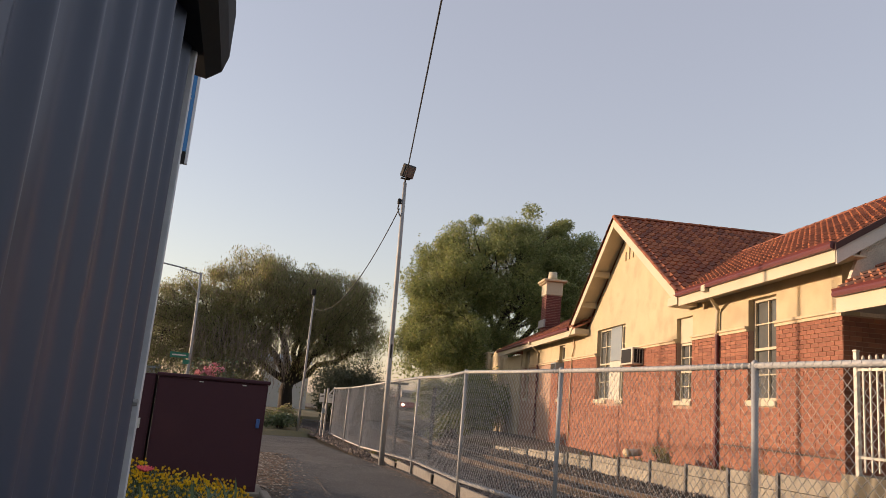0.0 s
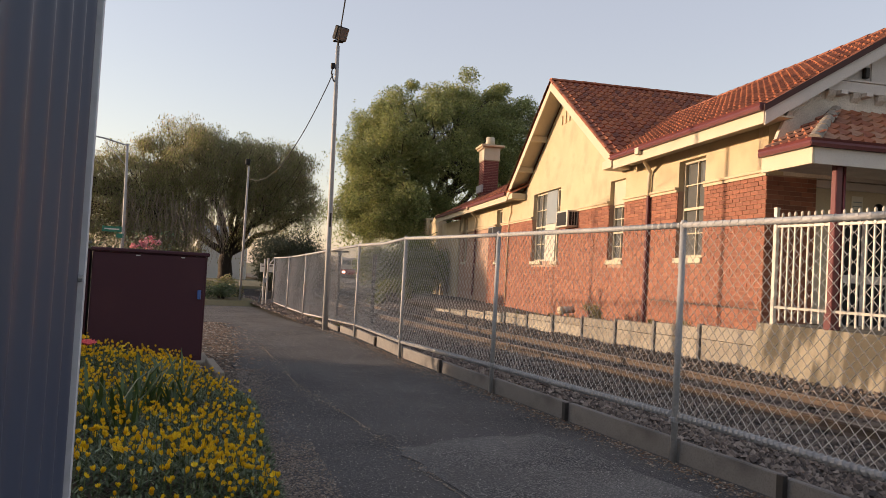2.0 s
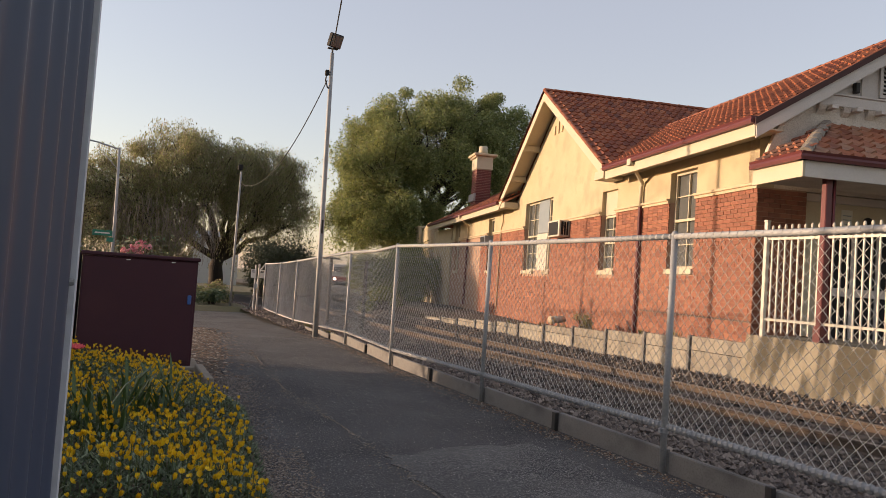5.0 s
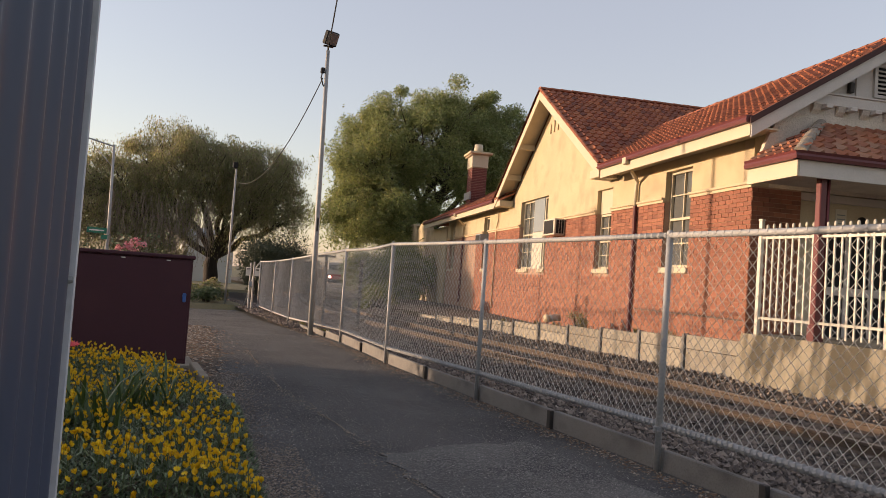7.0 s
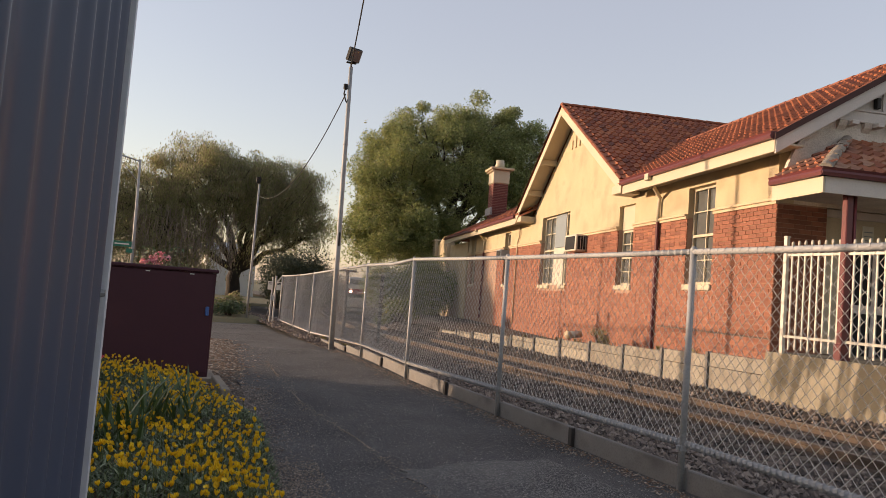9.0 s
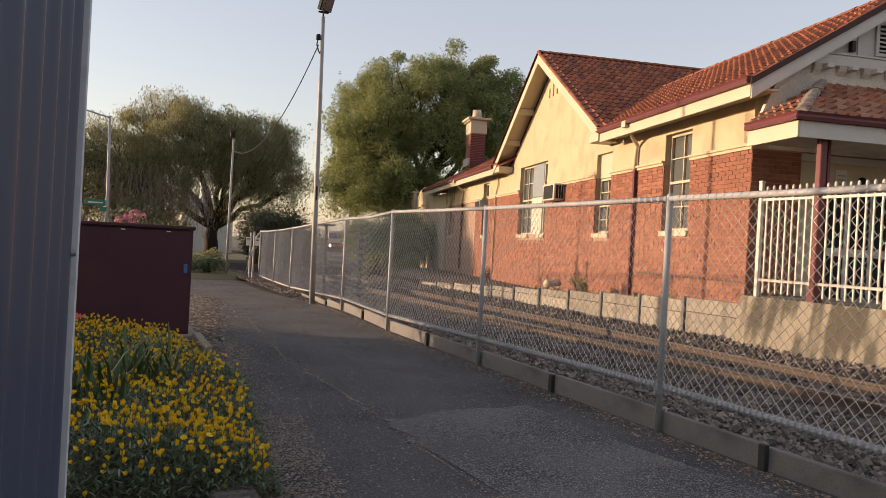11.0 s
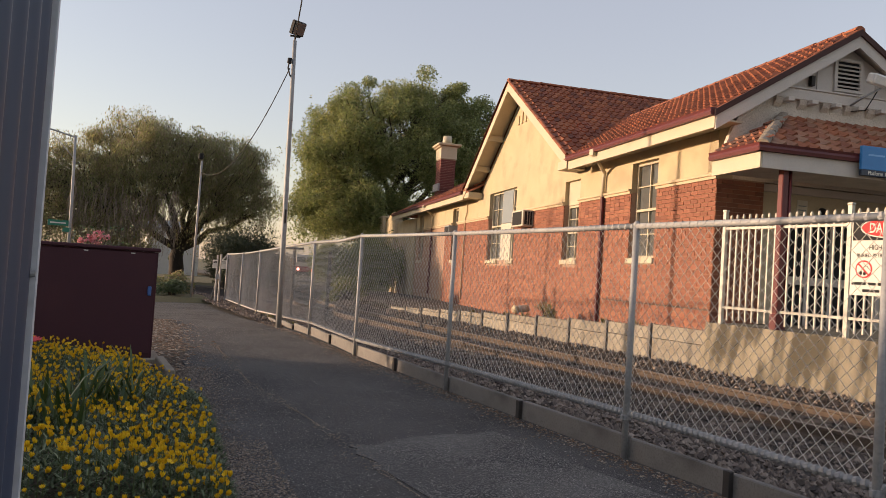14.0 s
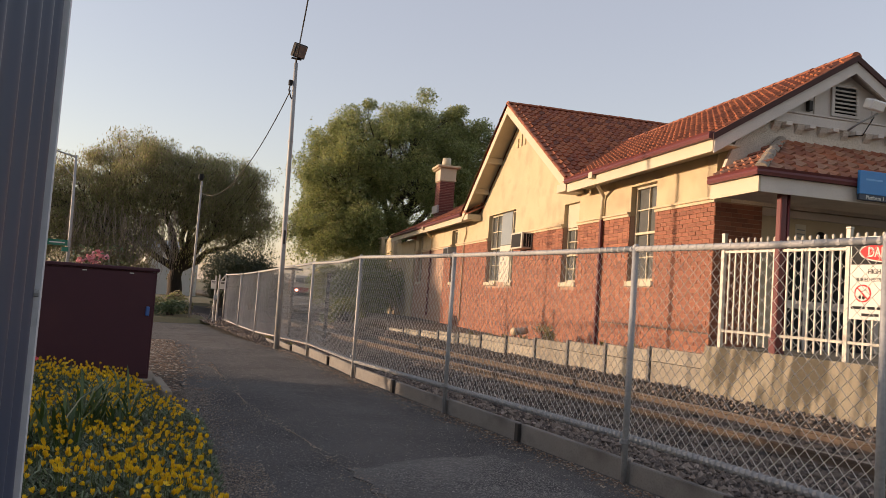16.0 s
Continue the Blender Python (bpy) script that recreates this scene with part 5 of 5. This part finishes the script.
def flower_data(open_, petals=9, size=0.0185):
    """A cup of petals, more or less open, on the end of its stem."""
    v, f = [], []
    for k in range(petals):
        a = 2 * math.pi * k / petals
        ca, sa = math.cos(a), math.sin(a)
        tx, ty = -sa, ca
        r1, z1 = size * (0.45 + 0.35 * open_), size * (1.0 - 0.5 * open_)
        r2, z2 = size * (0.45 + 0.75 * open_), size * (2.0 - 1.15 * open_)
        w = size * 0.34
        b = len(v)
        v += [(0, 0, 0), (ca * r1 + tx * w, sa * r1 + ty * w, z1), (ca * r2, sa * r2, z2), (ca * r1 - tx * w, sa * r1 - ty * w, z1)]
        f += [(b, b + 1, b + 2, b + 3)]
    return v, f


kinds = [flower_data(o) for o in (0.15, 0.35, 0.7, 1.0)]
flower_meshes = []
for v, f in kinds:
    me = bpy.data.meshes.new("flower")
    me.from_pydata(v, [], f)
    me.materials.append(YELLOW)
    flower_meshes.append(me)
verts, faces, sv, sf = [], [], [], []
made = 0
clumps = [(rg.uniform(-1.6, 1.0), 3.8 + 5.7 * rg.random() ** 1.1) for _ in range(220)]
while made < 3300:
    cx, cy = clumps[rg.integers(0, len(clumps))]
    x, y = cx + rg.normal() * 0.30, cy + rg.normal() * 0.34
    h = bed_height(x, y)
    if h < 0.10:
        continue
    z = h + rg.uniform(-0.05, 0.07)
    m = pose(x, y, z, rg.normal() * 22, rg.normal() * 22, rg.uniform(0, 360)) @ Matrix.Scale(rg.uniform(0.75, 1.2), 4)
    q = int(rg.choice(4, p=[0.60, 0.30, 0.08, 0.02]))
    if y < 6.2 and x > -0.35 and made < 300:
        piece("flower", flower_meshes[q], bed, m)
    else:
        v, f = kinds[q]
        b = len(verts)
        verts += [m @ Vector(p) for p in v]
        faces += [tuple(b + i for i in t) for t in f]
    b = len(sv)
    sv += [(x - 0.002, y, z - 0.14), (x + 0.002, y, z - 0.14), (x + 0.002, y, z + 0.004), (x - 0.002, y, z + 0.004)]
    sf.append((b, b + 1, b + 2, b + 3))
    made += 1
ob = raw_mesh("flowers", verts, faces, YELLOW)
ob.parent = bed
ob["kind"] = "stuff"
ob = raw_mesh("flower_stems", sv, sf, STEM)
ob.parent = bed
ob["kind"] = "stuff"
REDP = mat("red_petal", (0.60, 0.05, 0.06), (0.7, 0.12, 0.12), rough=0.6, bump=0)
for x, y in ((-0.33, 8.0), (-0.27, 8.05), (-0.30, 7.92)):
    me = bpy.data.meshes.new("red_flower")
    me.from_pydata(*[flower_data(0.9, 11, 0.05)[i] if i < 1 else [] for i in range(2)], flower_data(0.9, 11, 0.05)[1])
    me.materials.append(REDP)
    o = piece("red_flower", me, bed, pose(x, y, bed_height(x, y) + 0.09, 15, 10, 0))
    o["label"] = "red flower head"

# ---- loose stones and leaf litter ----
def scatter(name, n, place, size, material, seed, label, category, flat=0.7, sides=6):
    """Many small irregular stones or leaves as one mesh."""
    rg_ = np.random.default_rng(seed)
    base = np.array([(1, 0, 0), (-1, 0, 0), (0, 1, 0), (0, -1, 0), (0, 0, 1), (0, 0, -1)], float)
    tri = [(0, 2, 4), (2, 1, 4), (1, 3, 4), (3, 0, 4), (2, 0, 5), (1, 2, 5), (3, 1, 5), (0, 3, 5)]
    verts, faces = [], []
    for i in range(n):
        x, y, z = place(rg_)
        s = size * rg_.uniform(0.5, 1.5)
        p = base * rg_.uniform(0.6, 1.3, size=(6, 3)) * s + rg_.normal(size=(6, 3)) * s * 0.22
        a = rg_.uniform(0, 6.28)
        c, d = math.cos(a), math.sin(a)
        p = np.stack([p[:, 0] * c - p[:, 1] * d + x, p[:, 0] * d + p[:, 1] * c + y, p[:, 2] * flat + z], 1)
        b = len(verts)
        verts += p.tolist()
        faces += [tuple(b + k for k in t) for t in tri]
    ob = raw_mesh(name, verts, faces, material)
    return tagged(ob, label, category, kind="stuff")


def on_ballast(rg_):
    x, y = rg_.uniform(4.05, 10.2), 1.0 + 30 * rg_.random() ** 1.7
    return x, y, ballast_height(x, y) + rg_.uniform(-0.01, 0.03)


scatter("ballast_stones", 56000, on_ballast, 0.029, STONE, 91, "loose crushed-stone ballast between the rails and the fence", "stones", flat=0.9)
LITTER = island_mat("dry_leaf", [(0.16, 0.09, 0.05), (0.26, 0.17, 0.11), (0.10, 0.06, 0.04), (0.45, 0.38, 0.30), (0.12, 0.08, 0.055)], rough=0.9)


def on_verge(rg_):
    y = rg_.uniform(9.2, 18)
    x = path_left(y) - 0.15 + abs(rg_.normal()) * 0.22 - 0.7 * rg_.random()
    return x, y, 0.008 + fall(y)


def by_fence(rg_):
    y = 1.5 + 20 * rg_.random() ** 1.5
    return 3.87 + max(0, y - 11) * 0.055 - abs(rg_.normal()) * 0.13, y, 0.006 + fall(y)


def by_bed(rg_):
    y = rg_.uniform(2.0, 9.5)
    return path_left(y) + rg_.normal() * 0.17 + 0.04, y, 0.006


SANDY = island_mat("sandy_gravel", [(0.22, 0.18, 0.15), (0.11, 0.09, 0.077), (0.34, 0.29, 0.24), (0.06, 0.05, 0.045)], rough=0.95)
scatter("leaf_litter", 2600, on_verge, 0.022, LITTER, 92, "dry brown leaf litter along the path edge", "leaves", flat=0.25)
scatter("fence_litter", 4600, by_fence, 0.011, LITTER, 93, "dry leaves and grit swept against the fence", "leaves", flat=0.35)
scatter("path_grit", 9000, by_bed, 0.008, SANDY, 94, "loose grit along the path edge", "gravel", flat=0.6)


def on_path(rg_):
    y = 1.8 + 14 * rg_.random() ** 1.6
    return rg_.uniform(path_left(y), 3.85), y, 0.0085 + fall(y)


SAND = island_mat("sandy_grit", [(0.26, 0.21, 0.16), (0.17, 0.13, 0.10), (0.36, 0.30, 0.24)], rough=0.95)


def on_seam(rg_):
    y = rg_.uniform(1.5, 12)
    return float(np.interp(y, (-2, 4.6, 6.4, 8, 12), (2.12, 1.92, 1.92, 1.80, 2.05))) - 0.01 + rg_.normal() * 0.035 * (1 + math.sin(y * 2.7)), y, 0.008


scatter("seam_grit", 1300, on_seam, 0.007, SAND, 96, "sandy grit and dry leaf along the asphalt seam", "gravel", flat=0.4)


def on_dirt(rg_):
    y = 1.4 + 4.2 * rg_.random()
    return path_left(y) - 0.15 + 0.62 * rg_.random() ** 1.2, y, 0.006


scatter("sandy_dirt", 9000, on_dirt, 0.007, SAND, 97, "sandy dirt washed over the edge of the path", "gravel", flat=0.4)
scatter("path_chips", 34000, on_path, 0.0042, island_mat("pale_chip", [(0.24, 0.225, 0.20), (0.10, 0.097, 0.092), (0.40, 0.375, 0.34), (0.05, 0.05, 0.05)]), 95, "small pale chips on the asphalt path", "gravel", flat=0.5)


# ---- things far off ----
sl = thing("street_lamp", "grey steel street lamp with a side arm", "street lamp", m=pose(-0.18, 26.0, 0))
part("pole", tube([(0, 0, -0.2), (0, 0, 2.5), (-0.05, 0, 4.85)], 0.06, 0.04), GALV, sl, smooth=True)
part("arm", tube([(-0.05, 0, 4.80), (-0.7, 0, 4.95), (-1.5, 0, 5.05)], 0.025), GALV, sl)
part("stay", tube([(-0.05, 0, 4.15), (-0.7, 0, 4.85)], 0.012), GALV, sl)
part("lamp_head", box((-1.9, -0.1, 4.98), (-1.45, 0.1, 5.12), 0.03), GREYPANEL, sl)
part("blade", box((-0.62, -0.02, 2.02), (-0.04, 0.0, 2.20), 0.004), GREEN, sl, "green street name blade")
part("blade", box((-0.2, -0.05, 1.84), (0.02, -0.03, 1.98), 0.004), GREEN, sl, "green street name blade")
part("print_bar", box((-0.55, -0.026, 2.09), (-0.12, -0.0205, 2.13)), SIGNWHITE, sl)
sl2 = thing("lamp_post", "pale steel pole with a small lamp head", "lamp post", m=pose(3.74, 27.3, 0))
part("pole", tube([(0, 0, -0.2), (0.02, 0, 4.7)], 0.045, 0.035), GALV, sl2, smooth=True)
part("lamp_head", box((-0.10, -0.08, 4.75), (0.06, 0.08, 4.95), 0.02), BLACK, sl2)
part("bracket", tube([(0.02, 0, 4.65), (-0.03, 0, 4.8)], 0.015), DARKSTEEL, sl2)

fh = thing("parapet_building", "cream rendered building with a curved parapet behind the station", "building", m=HOUSE)
out = [(39.6, -0.5), (39.6, 4.2), (44.8, 4.25), (45.6, 4.85), (46.3, 4.95), (47.1, 4.93), (47.9, 4.80), (48.6, 4.60), (49.2, 4.48), (51.2, 4.60), (54.9, 4.60), (54.9, -0.5)]
part("front_wall", prism(out, "x", 8.3, 8.6), RENDERED, fh, "cream rendered front wall")
part("coping", box((8.22, 51.3, 4.602), (8.66, 55.0, 4.70), 0.012), MOULDING, fh, "projecting coping")
for u0_, u1_, top in ((44.7, 45.5, 4.78), (49.2, 51.2, 4.86)):
    part("pier", box((8.1, u0_, -0.5), (8.296, u1_, top - 0.12), 0.01), MOULDING, fh)
    part("pier_cap", box((8.02, u0_ - 0.08, top - 0.118), (8.68, u1_ + 0.08, top), 0.015), MOULDING, fh)
part("body", box((8.6, 44.0, -0.5), (11, 54.8, 4.0)), RENDERED, fh)
wb = thing("white_building", "plain white low building beyond the road", "building")
part("wall", box((-12, 44, -0.5), (-2.0, 50, 1.9)), PALE, wb)
part("roof", roof_slab([(-12.2, 43.7, 1.9), (-1.8, 43.7, 1.9), (-1.8, 47, 2.1), (-12.2, 47, 2.1)]), GREYPANEL, wb)
# out of view, added only to keep low sun off fence, flowers and cabinet
shade_block = thing("unseen_shade_block", "unseen pale block added to shade the fence and garden", "building")
part("wall", box((-25, -20, -0.3), (-15, 20.5, 3.2)), PALE, shade_block)
wb2 = thing("pale_building", "pale grey building glimpsed between the trunks", "building")
part("wall", box((5.4, 66, -0.5), (9.4, 70, 3.6)), PALE, wb2)
part("roof", roof_slab([(5.2, 65.8, 3.6), (9.6, 65.8, 3.6), (9.6, 68, 4.3), (5.2, 68, 4.3)]), GREYPANEL, wb2)
EARTHSTONE = mat("soiled_stone", (0.12, 0.10, 0.085), (0.05, 0.042, 0.036), rough=0.95, scale=9, fine=45, bump=1.0, depth=0.02)
struct("garden_kerb", box((0.30, 3.40, -0.1), (0.70, 3.66, 0.085), 0.035), EARTHSTONE, "weathered concrete garden edging block", "kerb")
struct("garden_kerb", box((0.48, 3.68, -0.1), (0.74, 4.05, 0.070), 0.035), EARTHSTONE, "weathered concrete garden edging block", "kerb")
struct("path_kerb", box((0.98, 8.6, -0.1), (1.08, 9.8, 0.09), 0.012), CONCRETE, "short concrete kerb beside the cabinet", "kerb")

# far woods behind the road
cW = [(rng.uniform(7.4, 11.2), rng.uniform(43.2, 45.8), rng.uniform(0.2, 2.4)) for _ in range(80)] + [(rng.uniform(-2.5, 2.2), rng.uniform(40, 41), rng.uniform(0.1, 1.1)) for _ in range(20)]
fw = thing("far_woods", "dark distant bushes behind the road", "woods", kind="stuff")
bm = bmesh.new()
for c in cW[::3]:
    tube_into(bm, [(c[0], c[1], -0.3), c], 0.06, 0.02, 5)
part("stems", bm, BARK, fw)
leaf_cloud("foliage", cW, [rng.uniform(0.5, 0.9) for _ in cW], 420, (0.05, 0.12), SHADED_LEAF, fw, droop=0.5, seed=71)

# locomotive coming round the far bend
LX, LY = 28.3, 100.0
loco = thing("locomotive", "red, white and dark diesel locomotive with headlights on the far track", "train", m=pose(LX, LY, 0, 0, 0, -16))
LOCO_RED = mat("loco_red", (0.30, 0.04, 0.035), (0.22, 0.035, 0.03), rough=0.5)
part("body", box((-1.43, 0.0, 0.30), (1.43, 14, 1.02), 0.06), LOCO_RED, loco)
part("band", box((-1.43, -0.004, 1.024), (1.43, 14, 1.50), 0.02), WHITE, loco, "white band")
part("cab", box((-1.40, 0.0, 1.504), (1.40, 14, 2.62), 0.14), GREYTRIM, loco, "grey cab")
for x in (-0.66, 0.66):
    part("windscreen", box((x - 0.60, -0.03, 1.62), (x + 0.60, -0.004, 2.28), 0.01), GLASS, loco, "dark windscreen")
part("underframe", box((-1.3, 0.1, -0.22), (1.3, 13.8, 0.30), 0.05), DARKSTEEL, loco)
LAMP = mat("headlight", (0.9, 0.85, 0.7), emission=(1.0, 0.85, 0.62), strength=14.0, bump=0)
for x, z in ((-1.0, 0.62), (1.0, 0.62)):
    bm = bmesh.new()
    bmesh.ops.create_cone(bm, cap_ends=True, segments=12, radius1=0.15, radius2=0.15, depth=0.08, matrix=pose(x, -0.03, z, 90, 0, 0))
    part("headlight", bm, LAMP, loco, "lit headlight")
wagon = thing("goods_wagon", "orange goods wagon behind the locomotive", "train", m=pose(LX + 6.1, LY + 15, 0, 0, 0, -16))
part("body", box((-4.2, 0, 0.3), (-1.4, 12, 2.0), 0.05), mat("orange_wagon", (0.50, 0.22, 0.06), rough=0.7), wagon)
part("underframe", box((-4.1, 0.1, -0.22), (-1.5, 11.8, 0.3), 0.05), DARKSTEEL, wagon)
sig = thing("marker_post", "dark steel post with a short crossarm beside the track", "post", m=pose(5.75, 21.6, -0.2))
part("post", tube([(0, 0, -0.2), (0, 0, 1.95)], 0.05), DARKSTEEL, sig)
part("crossarm", box((-0.26, -0.04, 1.94), (0.26, 0.04, 2.0), 0.01), DARKSTEEL, sig)
sig = thing("marker_post", "plain dark steel post beside the track", "post", m=pose(6.9, 21.8, -0.2))
part("post", tube([(0, 0, -0.2), (0, 0, 1.95)], 0.055), DARKSTEEL, sig)

# weeds and a drain stub at the foot of the brick wall
WEED = island_mat("weed_leaf", [(0.12, 0.13, 0.04), (0.20, 0.17, 0.06), (0.07, 0.09, 0.03)], rough=0.7, translucent=0.2)


def tuft(x, y, z, h, n, seed):
    rg_ = random.Random(seed)
    v, f = [], []
    for _ in range(n):
        a, l = rg_.uniform(0, 6.28), h * rg_.uniform(0.5, 1.2)
        ox, oy = rg_.gauss(0, 0.05), rg_.gauss(0, 0.08)
        dx, dy = math.cos(a) * l * 0.5, math.sin(a) * l * 0.5
        b = len(v)
        v += [(ox - 0.006, oy, -0.03), (ox + 0.006, oy, -0.03), (ox + dx * 0.5 + 0.005, oy + dy * 0.5, l * 0.65), (ox + dx, oy + dy, l * 0.9)]
        f += [(b, b + 1, b + 2), (b, b + 2, b + 3)]
    ob = raw_mesh("weed", v, f, WEED)
    ob.location = (x, y, z)
    return tagged(ob, "dry tuft of weeds at the foot of the wall", "weed", kind="stuff")


for i in range(8):
    y = 12.6 + i * 1.2 + random.uniform(-0.2, 0.2)
    tuft(10.55 + random.uniform(0, 0.25) + max(0, y - 12) * 0.10, y, 0.56 - 0.04 * (min(y, 22) - 10.1), random.uniform(0.08, 0.18), 30, 200 + i)
for i in range(14):
    y = 3 + i * 1.35
    tuft(4.12 + max(0, y - 11) * 0.055 + random.uniform(0, 0.2), y, -0.12, random.uniform(0.08, 0.2), 26, 240 + i)
drain = thing("drain_pipe_stub", "short pale drain pipe above the retaining wall", "pipe")
part("stub", tube([(10.28, 16.6, 0.52), (10.75, 16.75, 0.55)], 0.09, sides=12), WHITE, drain, smooth=True)
part("collar", tube([(10.26, 16.59, 0.52), (10.32, 16.61, 0.523)], 0.105, sides=12), MOULDING, drain, smooth=True)
shrub("small dark weed bush above the retaining wall", (10.7, 15.9, 0.33), (0.28, 0.3, 0.4), 7, (0.03, 0.07), LEAF_A, 301, 70)


# ---- bricks of the station building, last ----
BRICK_ISLE = island_mat("red_bricks", [(0.20, 0.074, 0.044), (0.25, 0.095, 0.055), (0.285, 0.115, 0.066), (0.22, 0.083, 0.049), (0.165, 0.062, 0.039)], rough=0.88, bump=0.25)
BH, BL, JT = 0.076, 0.23, 0.010
brick_me = mesh_of(box((0, 0, 0), (0.10, BL, BH), 0.003), "brick", BRICK)
half_me = mesh_of(box((0, 0, 0), (0.10, 0.11, BH), 0.003), "brick", BRICK)


def brick_course(z, u0, u1, n, out_v, out_f, count, along="u"):
    row = round(z / (BH + JT))
    u = u0 - (0.12 if row % 2 else 0.0)
    while u < u1:
        a, b = max(u, u0), min(u + BL, u1)
        u += BL + JT
        if b - a < 0.04:
            continue
        hits = [o for o in OPEN if along == "u" and o[0] < b and o[1] > a and o[2] - 0.13 < z + BH and o[3] > z]
        if hits:
            o = hits[0]
            parts_ = [(a, o[0]), (o[1], b)]
        else:
            parts_ = [(a, b)]
        for p, q in parts_:
            if q - p < 0.03:
                continue
            k = len(out_v)
            d = random.uniform(0, 0.004)
            if along == "u":
                x0, x1 = n - d, n + 0.03
                out_v += [(x0, p, z), (x0, q, z), (x0, q, z + BH), (x0, p, z + BH), (x1, p, z), (x1, q, z), (x1, q, z + BH), (x1, p, z + BH)]
            else:
                x0, x1 = n - d, n + 0.03
                out_v += [(p, x0, z), (q, x0, z), (q, x0, z + BH), (p, x0, z + BH), (p, x1, z), (q, x1, z), (q, x1, z + BH), (p, x1, z + BH)]
            out_f += [(k, k + 1, k + 2, k + 3), (k, k + 4, k + 5, k + 1), (k + 1, k + 5, k + 6, k + 2), (k + 2, k + 6, k + 7, k + 3), (k + 3, k + 7, k + 4, k)]


verts, faces = [], []
sep = 0
z = 0.0
while z + BH < DADO - 0.03:
    if z > 1.05 and sep < 300:
        # the stretch beside the corner, brick by brick
        row = round(z / (BH + JT))
        u = U0 if row % 2 == 0 else U0 + 0.12
        if row % 2:
            piece("brick", half_me, station, pose(N0 - 0.001, U0, z))
            sep += 1
        while u + BL < W1[0] - 0.01 and sep < 300:
            piece("brick", brick_me, station, pose(N0 - random.uniform(0, 0.004), u, z))
            u += BL + JT
            sep += 1
        brick_course(z, u, 33.0, N0, verts, faces, 0)
    else:
        brick_course(z, U0, 33.0, N0, verts, faces, 0)
    brick_course(z, N0 + 0.01, 9.33, U0 - 0.006, verts, faces, 0, "n")
    z += BH + JT
ob = raw_mesh("bricks", verts, faces, BRICK_ISLE)
ob.parent = station
ob["kind"] = "stuff"
